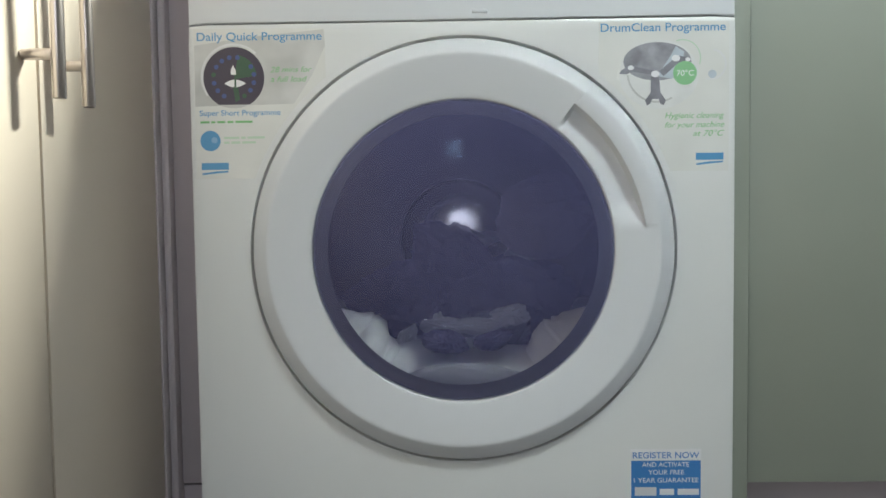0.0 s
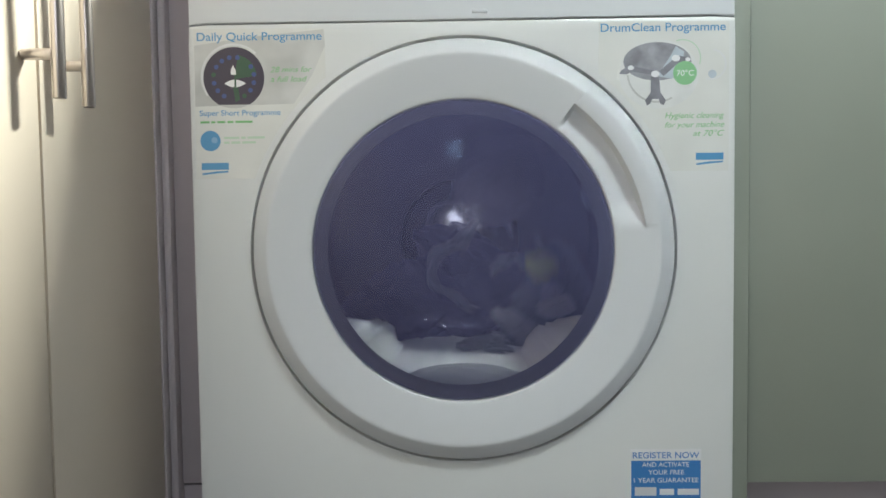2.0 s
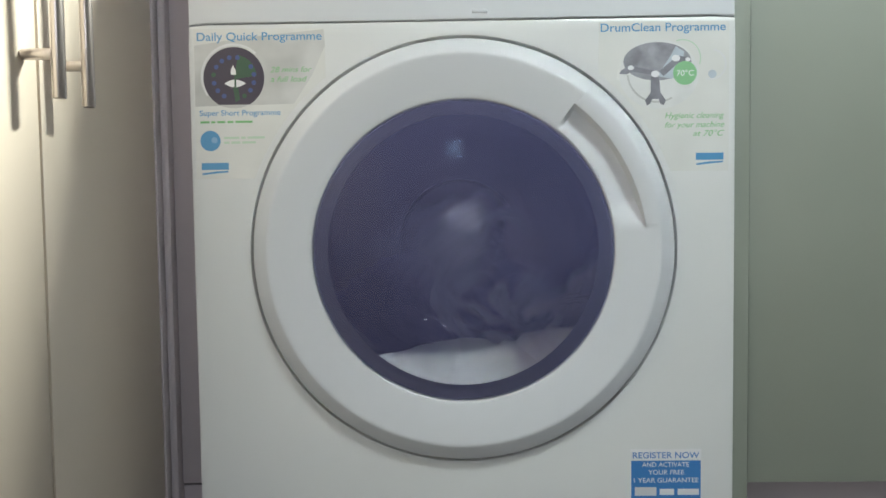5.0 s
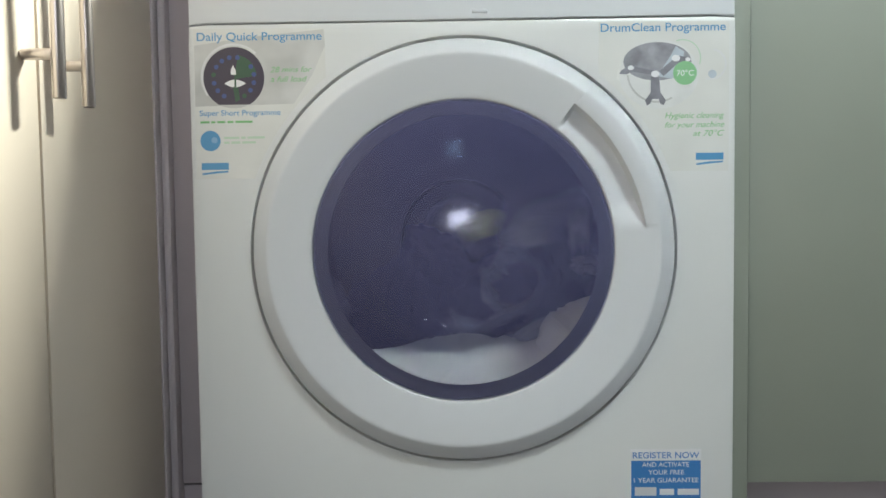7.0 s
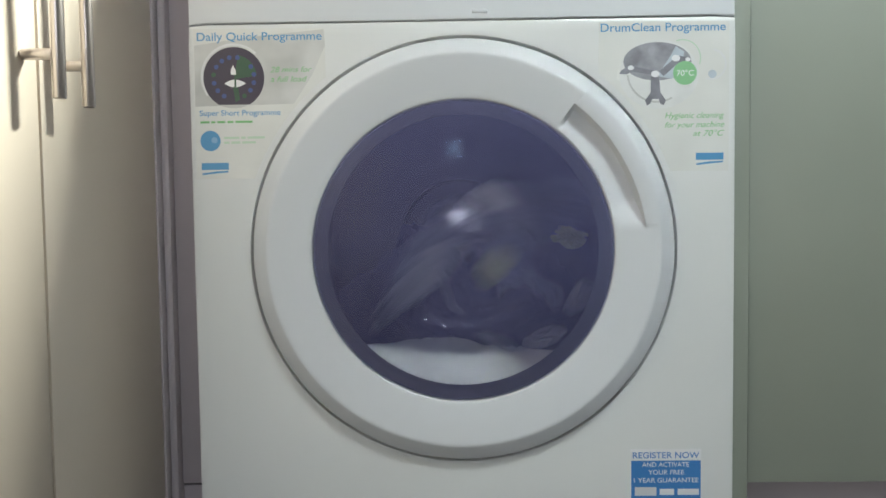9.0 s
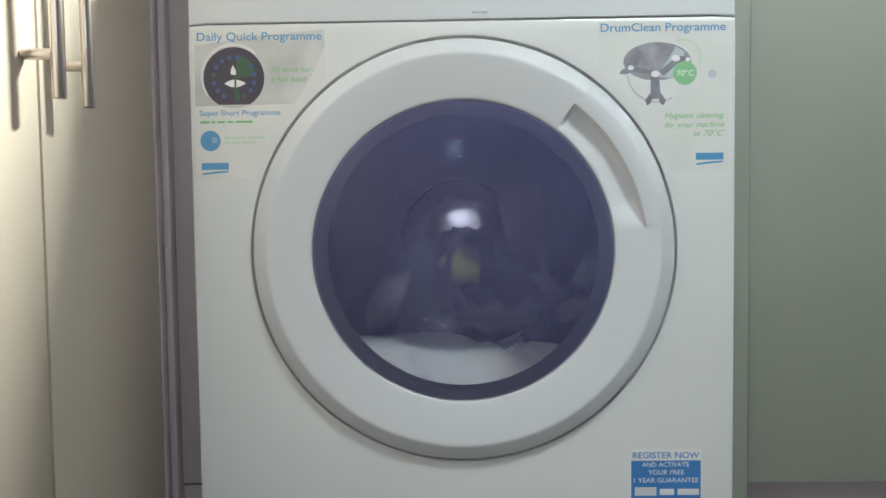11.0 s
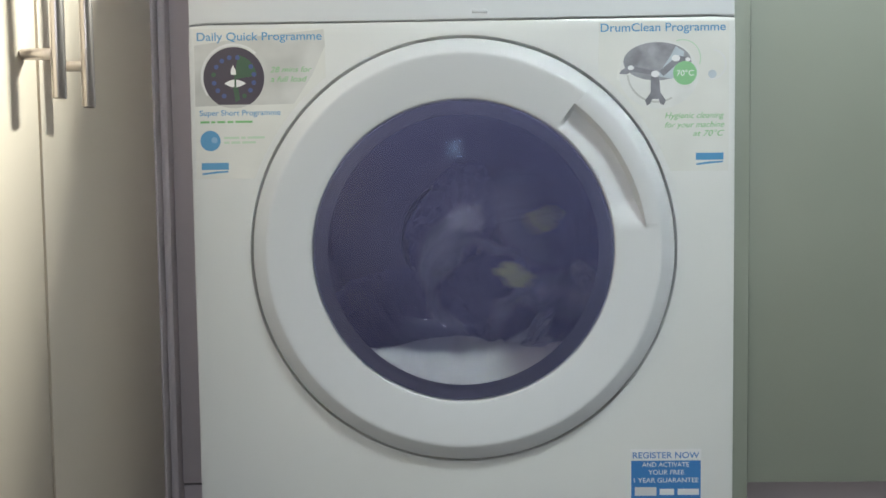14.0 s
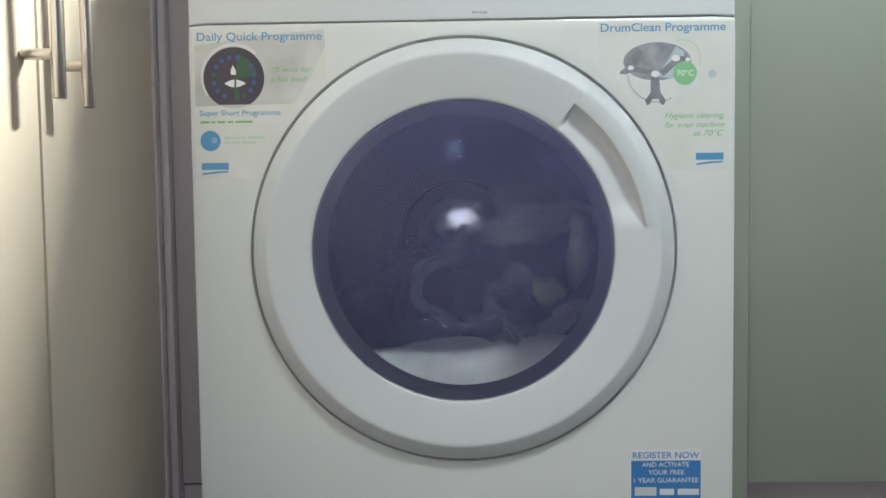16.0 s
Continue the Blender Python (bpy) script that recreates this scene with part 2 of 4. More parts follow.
def build_corner_post():
    post = tagged(new("corner_post"), "grey corner post and filler strip beside the machine", "filler panel")
    part("upright", box(-0.376, -0.3660, 0.0715, 0.100, 0.0, 0.868, 0.004), GREYBOARD, post)
    part("upright", box(-0.3655, -0.3550, 0.080, 0.106, 0.0, 0.868, 0.004), GREYBOARD, post)
    part("filler_strip", box(-0.3547, -0.302, 0.092, 0.110, 0.140, 0.868, 0.001), GREYBOARD, post)
    part("plinth", box(-0.3547, -0.302, 0.095, 0.111, 0.0, 0.1365), GREYBOARD, post)


def build_right_cabinet():
    cab = tagged(new("base_cabinet"), "plain base cabinet with a closed door, shade put into its colour", "cabinet")
    part("body", box(0.321, 0.92, 0.043, 0.60, 0.158, 0.870, 0.001), CARCASS, cab)
    part("end_panel", box(0.2998, 0.3185, 0.012, 0.60, 0.0, 0.868, 0.001), SHADEDDOOR, cab, "end panel, its shade painted as grey-green")
    part("door", box(0.3215, 0.918, 0.020, 0.039, 0.1640, 0.866, 0.0015), SHADEDDOOR, cab, "plain foil-wrapped door, its shade painted as grey-green")
    part("plinth", box(0.3215, 0.92, 0.060, 0.078, 0.0, 0.152), GREYBOARD, cab, "grey plinth board")


# ---- washing machine ----
CX, CZ = 0.0003, 0.4336
HALF, SEAM, FOOT = 0.2985, 0.6850, 0.055


def rect_point(angle, half, z0, z1, radius):
    """A point on a rounded rectangle in the front plane, met by a ray from the door's centre."""
    c, s = math.cos(angle), math.sin(angle)
    tx = ((half if c > 0 else -half) - CX) / c if abs(c) > 1e-9 else 1e9
    tz = ((z1 if s > 0 else z0) - CZ) / s if abs(s) > 1e-9 else 1e9
    t = min(tx, tz)
    x, z = CX + c * t, CZ + s * t
    ex, ez = max(abs(x) - (half - radius), 0), max(z - (z1 - radius), (z0 + radius) - z, 0)
    if ex > 0 and ez > 0:
        d = math.hypot(ex, ez)
        if d > radius:
            k = radius / d
            x = math.copysign(half - radius + ex * k, x)
            z = (z1 - radius + ez * k) if z > CZ else (z0 + radius - ez * k)
    return x, z


def front_panel():
    bm = bmesh.new()
    angles = sorted({radians(360 * k / 144) for k in range(144)}
                    | {math.atan2(z - CZ, x - CX) % (2 * math.pi) for x in (-HALF, HALF) for z in (FOOT, SEAM)})
    rows = []
    for a in angles:
        c, s = math.cos(a), math.sin(a)
        row = [(CX + r * c, y, CZ + r * s) for r, y in ((0.186, 0.040), (0.186, 0.026), (0.214, 0.025), (0.2325, 0.022), (0.2342, 0.006), (0.2355, 0.0006), (0.2378, 0.0))]
        for inset, y in ((0.012, 0.0), (0.0035, 0.0003), (0.0012, 0.0012), (0.0002, 0.0032), (0.0, 0.03)):
            x, z = rect_point(a, HALF - inset, FOOT + inset, SEAM - inset, 0.004)
            row.append((x, y, z))
        rows.append([bm.verts.new(p) for p in row])
    grid_faces(bm, rows, close_rows=True)
    return bm


def fascia():
    """The control fascia above the seam: a bowed strip with rounded corners."""
    bm = bmesh.new()
    rows = []
    for x in np.linspace(-HALF, HALF, 25):
        e = min(1.0, (HALF - abs(x)) / 0.006)
        y = 0.006 * (1 - e) ** 2 - 0.0003 * (1 - (x / HALF) ** 2)
        prof = [(0.06, 0.6857), (y + 0.003, 0.6855), (y + 0.0008, 0.6858), (y + 0.0001, 0.6866), (y, 0.6886), (y, 0.6900), (y + 0.0012, 0.72), (y + 0.003, 0.76), (y + 0.007, 0.815), (y + 0.012, 0.836), (0.06, 0.838)]
        rows.append([bm.verts.new((x, yy, z)) for yy, z in prof])
    grid_faces(bm, rows, close_cols=True)
    bm.faces.new(rows[0])
    bm.faces.new(list(reversed(rows[-1])))
    return bm


H0, H1 = 7.5, 52.0      # the grip's stretch of the door ring, in degrees


def shallow(r, y):
    """A profile point of the door, made flatter."""
    yy = y * 0.62 if y < 0 else y
    return r * (0.781 + yy) / (0.781 + y), yy


def door_ring():
    """The white ring of the door, scooped out under the grip."""
    bm = bmesh.new()
    rings = []
    n = 240
    for k in range(n):
        deg = 360 * k / n
        a = radians(deg)
        grip = max(0.0, min(1.0, min((deg - H0 + 0.4) / 0.8, (H1 + 0.4 - deg) / 0.8)))
        ease = max(0.0, min(1.0, (deg - H0) / 9.0))
        prof = [(0.2290, 0.010), (0.2305, 0.002), (0.2293, -0.0090), (0.2279, -0.0140), (0.2256, -0.0166), (0.2118, -0.0284),
                (0.2100, -0.0298), (0.2085, -0.0302), (0.2060, -0.0298), (0.1985, -0.0274), (0.1955, -0.0264), (0.1945, -0.0261), (0.1920, -0.0253), (0.1800, -0.0214), (0.1690, -0.0178), (0.1654, -0.0166),
                (0.1643, -0.0156), (0.1636, -0.0135), (0.1636, 0.010)]
        row = []
        for r, y in prof:
            if 0.168 < r < 0.1950:
                w = min(1.0, (r - 0.1675) / 0.024)
                y += grip * ease * (0.0040 + 0.0155 * w)
            r, y = shallow(r, y)
            row.append(bm.verts.new((CX + r * math.cos(a), y, CZ + r * math.sin(a))))
        rings.append(row)
    grid_faces(bm, rings, close_rows=True, close_cols=True)
    return bm


def door_grip():
    prof = [(0.2308, 0.000), (0.2297, -0.0086), (0.2283, -0.0138), (0.2260, -0.0166), (0.2132, -0.0296), (0.2100, -0.0310), (0.2060, -0.0318),
            (0.1960, -0.0308), (0.1946, -0.0296), (0.1944, -0.0265), (0.2020, -0.0130)]
    return lathe([shallow(r, y) for r, y in prof], (CX, CZ), 60, H0 + 0.2, H1 - 0.2, close_profile=True)


def glass_bowl():
    prof = [(0.1640, -0.0040), (0.1615, -0.0055), (0.1590, -0.0030), (0.1540, 0.0070), (0.1460, 0.0220), (0.1360, 0.0420), (0.1260, 0.0620), (0.1170, 0.0800), (0.1100, 0.0920),
            (0.1048, 0.0985), (0.1022, 0.1012), (0.0990, 0.1028), (0.0955, 0.1035), (0.0900, 0.1037), (0.0700, 0.1039), (0.0400, 0.1041), (0.0004, 0.1042)]
    return lathe(prof, (CX, CZ), 96)


def inner_rim():
    """The grey ring that clamps the bowl, a shallow cone."""
    prof = [(0.1634, -0.0064), (0.1622, -0.0064), (0.1606, -0.0048), (0.1590, -0.0032), (0.1568, -0.0008), (0.1560, -0.0002), (0.1528, 0.0048), (0.1508, 0.0078), (0.1516, 0.0088),
            (0.1560, 0.0010), (0.1600, -0.0040), (0.1634, -0.0052)]
    return lathe(prof, (CX, CZ), 96, close_profile=True)


def window_cover():
    """The slightly domed outer pane."""
    big = 0.50
    deep = math.sqrt(big ** 2 - 0.1646 ** 2)
    prof = [(r, -0.0084 - (math.sqrt(big ** 2 - r ** 2) - deep)) for r in (0.1646, 0.155, 0.14, 0.12, 0.10, 0.08, 0.06, 0.04, 0.02, 0.0004)]
    return lathe(prof, (CX, CZ + 0.0008), 96)


def gasket():
    prof = [(0.192, 0.018), (0.178, 0.010), (0.172, 0.014), (0.1690, 0.026), (0.170, 0.036), (0.174, 0.042), (0.1715, 0.050), (0.1675, 0.054), (0.1648, 0.058), (0.1645, 0.064),
            (0.1685, 0.070), (0.180, 0.074), (0.192, 0.066)]
    return lathe(prof, (CX, CZ), 96, close_profile=True)


DRUM_R, DRUM_Y0, DRUM_Y1 = 0.238, 0.082, 0.42


def drum_shell():
    """The steel drum about its own axis."""
    bm = bmesh.new()
    rings = []
    n = 144
    for k in range(n):
        a = 2 * math.pi * k / n
        star = max(0.0, math.cos(3 * a)) ** 2
        prof = [(0.172, DRUM_Y0 - 0.006), (0.169, DRUM_Y0), (0.172, DRUM_Y0 + 0.006), (0.200, DRUM_Y0 + 0.010), (DRUM_R - 0.01, DRUM_Y0 + 0.014), (DRUM_R, DRUM_Y0 + 0.026)]
        prof += [(DRUM_R, DRUM_Y0 + 0.10), (DRUM_R, DRUM_Y1 - 0.06), (DRUM_R - 0.003, DRUM_Y1 - 0.02), (DRUM_R - 0.02, DRUM_Y1)]
        prof += [(r, DRUM_Y1 + 0.010 * star * math.sin(math.pi * (r - 0.10) / 0.12)) for r in (0.21, 0.19, 0.17, 0.15, 0.13, 0.115)] + [(0.1005, DRUM_Y1)]
        rings.append([bm.verts.new((r * math.cos(a), y, r * math.sin(a))) for r, y in prof])
    grid_faces(bm, rings, close_rows=True)
    return bm


def drum_hub():
    prof = [(0.1004, DRUM_Y1 + 0.0004)] + [(r, DRUM_Y1 - 0.0092 + r * r / 1.1) for r in (0.099, 0.093, 0.086, 0.079, 0.072, 0.064, 0.056, 0.048, 0.040, 0.032, 0.024, 0.016, 0.008, 0.0005)]
    return lathe(prof, (0, 0), 64)


def drum_paddle(deg):
    """A rounded lifter along the drum's length."""
    bm = bmesh.new()
    rows = []
    for y in np.linspace(DRUM_Y0 + 0.03, DRUM_Y1 - 0.03, 12):
        e = math.sin(math.pi * (y - DRUM_Y0 - 0.02) / (DRUM_Y1 - DRUM_Y0 - 0.04)) ** 0.35
        rows.append([bm.verts.new((DRUM_R + 0.004 - 0.050 * e * math.cos(v) ** 1.5, y, 0.030 * math.sin(v) * (0.6 + 0.4 * e)))
                     for v in np.linspace(-math.pi / 2 + 0.01, math.pi / 2 - 0.01, 13)])
    grid_faces(bm, rows)
    bm.transform(Matrix.Rotation(radians(deg), 4, "Y"))
    return bm


def logo(parent, x, z, width):
    """A wordmark drawn as plain blocks with a slanted stroke below."""
    w = width
    outline = bar_points(x, x + w, z - 0.0004, z + 0.0072)
    part("logo_block", sheet(outline, -0.0009), SKYBLUE, parent, "", False)
    part("logo_stroke", sheet([(x + 0.02 * w, z - 0.0060), (x + 0.6 * w, z - 0.0042), (x + 0.98 * w, z - 0.0034), (x + 0.98 * w, z - 0.0016), (x + 0.5 * w, z - 0.0022), (x + 0.02 * w, z - 0.0042)], -0.0009), SKYBLUE, parent, "", False)


def door_side(r, start, end, n=20):
    return [(CX + r * math.cos(radians(start + (end - start) * k / n)), CZ + r * math.sin(radians(start + (end - start) * k / n))) for k in range(n + 1)]


def build_left_sticker(machine):
    edge = door_side(0.2425, 127.5, 160.0)
    st = part("programme_sticker", sheet([(-0.2915, 0.6805), (-0.1480, 0.6785)] + edge + [(-0.2925, 0.5165)], -0.0001, 0.0001), FILM, machine, "pale printed programme sticker", False)
    photo = part("printed_photo", sheet([(-0.2910, 0.6620), (-0.2350, 0.6700), (-0.1490, 0.6775), (-0.1475, 0.6600), (-0.1620, 0.6290), (-0.1830, 0.5975), (-0.2915, 0.5960)], -0.0006, 0.0002), PHOTO, st, "", False)
    Y = -0.0012
    part("dial_rim", sheet(disc_points(-0.2485, 0.6285, 0.0355, 0.0350), -0.0009, 0.0002), PHOTO, st, "", False)
    part("dial_shine", sheet(arc_points(-0.2486, 0.6278, 0.0336, 0.0362, 45, 215), -0.0011, 0.0002), LIGHTGREY, st, "", False)
    dial = part("dial_face", sheet([q for q in disc_points(-0.2483, 0.6265, 0.0335, n=60) if q[1] > 0.5970], -0.0012, 0.0002), DIALDARK, st, "dark printed dial", False)
    for k in range(14):
        a = radians(-60 + 300 * k / 13)
        part("dial_dot", sheet(disc_points(-0.2483 + 0.0225 * math.cos(a), 0.6265 + 0.0225 * math.sin(a), 0.0027, n=8), -0.0015, 0.0002), DOTBLUE if k % 5 else DARKGREEN, dial, "", False)
    part("dial_wedge", sheet([(-0.2483, 0.6250)] + disc_points(-0.2483, 0.6265, 0.0255, None, 8, 5, 78), -0.0014, 0.0002), DARKGREEN, dial, "", False)
    part("dial_wedge", sheet([(-0.2500, 0.6180), (-0.2440, 0.6180), (-0.2420, 0.6030), (-0.2470, 0.6000)], -0.0014, 0.0002), DARKGREEN, dial, "", False)
    part("dial_stem", sheet(bar_points(-0.2478, -0.2458, 0.6165, 0.6300), -0.0021, 0.0002), DARKGREEN, dial, "", False)
    part("dial_pointer", sheet([(-0.2515, 0.6350), (-0.2488, 0.6405), (-0.2460, 0.6350), (-0.2460, 0.6300), (-0.2515, 0.6300)], -0.0017, 0.0002), PAPER, dial, "", False)
    part("dial_lens", sheet([(-0.2470 + 0.0118 * u, 0.6205 + side * 0.0042 * (1 - u * u)) for side, us in ((1, np.linspace(-1, 1, 9)), (-1, np.linspace(0.75, -0.75, 7))) for u in us], -0.0017, 0.0002), PAPER, dial, "", False)
    lettering("heading", "Daily Quick Programme", -0.2880, 0.6672, 0.1370, 0.0088, SKYBLUE, st, Y, turn=-0.35)
    lettering("script_line", "28 mins for", -0.2080, 0.6318, 0.0455, 0.0062, GREEN, st, Y, 0.3)
    lettering("script_line", "a full load", -0.2080, 0.6215, 0.0400, 0.0062, GREEN, st, Y, 0.3)
    lettering("heading", "Super Short Programme", -0.2870, 0.5858, 0.0890, 0.0058, SKYBLUE, st, Y)
    for x0, x1 in ((-0.2865, -0.2765), (-0.2745, -0.2700), (-0.2680, -0.2590), (-0.2565, -0.2500), (-0.2480, -0.2290)):
        part("word_bar", sheet(bar_points(x0, x1, 0.5776, 0.5799), -0.0010, 0.0002), GREEN, st, "", False)
    part("round_badge", sheet(disc_points(-0.2760, 0.5583, 0.0112), -0.0009, 0.0002), SKYBLUE, st, "", False)
    part("badge_mark", sheet(disc_points(-0.2715, 0.5590, 0.0034, n=12), -0.0013, 0.0002), BADGELIGHT, st, "", False)
    for z, ends in ((0.5602, ((-0.2610, -0.2440), (-0.2420, -0.2370), (-0.2350, -0.2160))), (0.5550, ((-0.2610, -0.2550), (-0.2530, -0.2430), (-0.2410, -0.2260)))):
        for x0, x1 in ends:
            part("word_bar", sheet(bar_points(x0, x1, z, z + 0.0024), -0.0010, 0.0002), PALEGREEN, st, "", False)
    logo(st, -0.2865, 0.5270, 0.0300)


def build_right_sticker(machine):
    edge = door_side(0.2425, 20.5, 52.0)
    st = part("programme_sticker", sheet([(0.2905, 0.5180)] + edge + [(0.1500, 0.6805), (0.2905, 0.6790)], -0.0001, 0.0001), FILM, machine, "pale printed programme sticker", False)
    part("printed_wash", sheet(disc_points(0.2150, 0.6230, 0.043, 0.037, 36), -0.0006, 0.0002), WASH, st, "", False)
    drum = part("printed_drum", sheet(disc_points(0.2130, 0.6370, 0.0365, 0.0205, 36), -0.0009, 0.0002), DRUMGREY, st, "printed picture of a drum spider", False)
    part("printed_sheen", sheet([(0.2130, 0.6210), (0.2290, 0.6180), (0.2400, 0.6290), (0.2420, 0.6470), (0.2330, 0.6530), (0.2270, 0.6420)], -0.0012, 0.0002), ICE, drum, "", False)
    part("printed_ring", sheet(arc_points(0.2130, 0.6255, 0.0310, 0.0330, 185, 300), -0.0012, 0.0002), PHOTO, drum, "", False)
    for pts in ([(0.2090, 0.6270), (0.1830, 0.6330), (0.1740, 0.6275), (0.1720, 0.6240), (0.1800, 0.6235), (0.1850, 0.6265), (0.2080, 0.6225)],
                [(0.2060, 0.6210), (0.2150, 0.6210), (0.2165, 0.6040), (0.2225, 0.5950), (0.2200, 0.5895), (0.2160, 0.5920), (0.2150, 0.5965), (0.2075, 0.5965), (0.2060, 0.5920), (0.2020, 0.5895), (0.2000, 0.5950), (0.2060, 0.6040)],
                [(0.2150, 0.6260), (0.2350, 0.6430), (0.2480, 0.6400), (0.2500, 0.6360), (0.2360, 0.6350), (0.2200, 0.6210)]):
        part("printed_arm", sheet(pts, -0.0015, 0.0002), MIDGREY, drum, "", False)
    for x, z, r in ((0.2110, 0.6235, 0.0036), (0.1845, 0.6305, 0.0026), (0.2330, 0.6400, 0.0036), (0.2460, 0.6385, 0.0022)):
        part("printed_glint", sheet(disc_points(x, z, r * 1.3, r, 14), -0.0018, 0.0002), PAPER, drum, "", False)
    disc = part("green_badge", sheet(disc_points(0.2430, 0.6240, 0.0128), -0.0016, 0.0002), BADGEGREEN, st, "round green temperature badge", False)
    lettering("badge_words", "70°C", 0.2340, 0.6212, 0.0185, 0.0058, PAPER, disc, -0.0022)
    part("printed_swirl", sheet(arc_points(0.2400, 0.6400, 0.0190, 0.0203, -20, 110), -0.0012, 0.0002), PALEGREEN, st, "", False)
    part("printed_swirl", sheet(arc_points(0.2710, 0.6330, 0.0150, 0.0168, -110, 80), -0.0012, 0.0002), LIGHTGREY, st, "", False)
    part("printed_drop", sheet(disc_points(0.2725, 0.6225, 0.0045, n=16), -0.0012, 0.0002), ICE, st, "", False)
    lettering("heading", "DrumClean Programme", 0.1520, 0.6695, 0.1345, 0.0088, SKYBLUE, st, -0.0012, turn=-0.2)
    for words, x, z, w in (("Hygienic cleaning", 0.2215, 0.5755, 0.0640), ("for your machine", 0.2215, 0.5655, 0.0640), ("at 70°C", 0.2520, 0.5560, 0.0335)):
        lettering("script_line", words, x, z, w, 0.0062, GREEN, st, -0.0012, 0.3)
    logo(st, 0.2550, 0.5305, 0.0300)


def build_register_label(machine):
    st = part("register_label", sheet(bar_points(0.1842, 0.2626, 0.1260, 0.2105), -0.0001, 0.0001), PAPER, machine, "blue and white registration label", False)
    part("blue_field", sheet(bar_points(0.1850, 0.2620, 0.1268, 0.1975), -0.0007, 0.0002), BLUE, st, "", False)
    lettering("heading", "REGISTER NOW", 0.1868, 0.2003, 0.0735, 0.0068, BLUE, st, -0.0012)
    for words, x, z, w in (("AND ACTIVATE", 0.1970, 0.1905, 0.0520), ("YOUR FREE", 0.2040, 0.1818, 0.0395), ("1 YEAR GUARANTEE", 0.1880, 0.1728, 0.0715)):
        lettering("words", words, x, z, w, 0.0052, PAPER, st, -0.0012)
    part("number_box", sheet(bar_points(0.1890, 0.2130, 0.1578, 0.1675), -0.0010, 0.0002), LIGHTGREY, st, "", False)
    for x0, x1 in ((0.2165, 0.2325), (0.2365, 0.2600)):
        part("number_bar", sheet(bar_points(x0, x1, 0.1585, 0.1655), -0.0010, 0.0002), PAPER, st, "", False)


def build_machine():
    m = tagged(new("washing_machine"), "white front-loading washing machine with a turning dark drum", "washing machine")
    part("front_panel", front_panel(), ENAMEL, m, "white enamel front panel")
    part("control_fascia", fascia(), PLASTIC, m, "white plastic control fascia")
    # Small raised block that stands in for a white highlight on the fascia.
    part("fascia_highlight_block", box(0.0130, 0.0300, -0.0022, 0.002, 0.6920, 0.6960, 0.0014), PLASTIC, m)
    for x in (-0.262, -0.246, -0.231, -0.219):
        part("fascia_mark", sheet(bar_points(x, x + 0.010, 0.7118, 0.7148), -0.0010, 0.0005), SKYBLUE, m, "", False)
    part("side_panel", box(-HALF, -HALF + 0.004, 0.031, 0.55, 0.02, 0.835), ENAMEL, m)
    part("side_panel", box(HALF - 0.004, HALF, 0.031, 0.55, 0.02, 0.835), ENAMEL, m)
    part("back_panel", box(-HALF + 0.004, HALF - 0.004, 0.546, 0.55, 0.02, 0.835), ENAMEL, m)
    part("lid", box(-HALF, HALF, 0.0, 0.56, 0.8395, 0.862, 0.006), PLASTIC, m)
    part("kick_panel", box(-HALF, HALF, 0.004, 0.03, 0.012, 0.0535, 0.003), PLASTIC, m)
    for x in (-0.25, 0.25):
        for y in (0.06, 0.50):
            part("foot", lathe([(0.0, -0.02), (0.02, -0.02), (0.022, 0.0), (0.0, 0.0)], (0, 0), 16), RUBBER, m).matrix_basis = pose(x, y, 0.0, -90)
    part("tub", lathe([(0.192, 0.042), (0.250, 0.060), (0.252, 0.45), (0.02, 0.46)], (CX, CZ), 64), PADDLE, m)
    part("gasket", gasket(), RUBBER, m, "grey rubber door gasket")
    door = part("door", door_ring(), PLASTIC, m, "round white door with a dark glass porthole")
    part("grip", door_grip(), PLASTIC, door, "curved white door grip")
    part("window_cover", window_cover(), COVER, door, "tinted window cover with haze put into its colour")
    part("inner_rim", inner_rim(), RIM, door, "grey plastic rim behind the cover")
    part("glass_bowl", glass_bowl(), GLASS, door, "clear glass bowl")
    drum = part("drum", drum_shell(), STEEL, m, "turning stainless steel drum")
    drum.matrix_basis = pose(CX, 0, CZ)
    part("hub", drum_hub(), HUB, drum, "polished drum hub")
    for deg in (30, 150, 270):
        part("paddle", drum_paddle(deg), PADDLE, drum)
    build_left_sticker(m)
    build_right_sticker(m)
    build_register_label(m)
    return drum


# ---- laundry ----
def clump(size, seed, folds=3.0, rough=0.35):
    """A crumpled wad of cloth about its own centre, with creased folds."""
    bm = bmesh.new()
    bmesh.ops.create_icosphere(bm, subdivisions=5, radius=1)
    off = Vector((seed * 7.3, seed * 3.1, seed * 5.7))
    for v in bm.verts:
        d = v.co.normalized()
        q = d * folds + off
        warp = Vector((noise.noise(q * 0.6), noise.noise(q * 0.6 + Vector((9, 0, 0))), noise.noise(q * 0.6 + Vector((0, 9, 0)))))
        ridge = 1 - 2 * abs(noise.noise(q + warp * 1.5))
        fine = 1 - 2 * abs(noise.noise(q * 2.3 + warp * 2.0))
        big = noise.noise(d * 1.1 + off)
        k = 1 + rough * (0.55 * big + 0.55 * (ridge - 0.5) + 0.22 * (fine - 0.5))
        v.co = Vector((d.x * size[0], d.y * size[1], d.z * size[2])) * k
    return bm


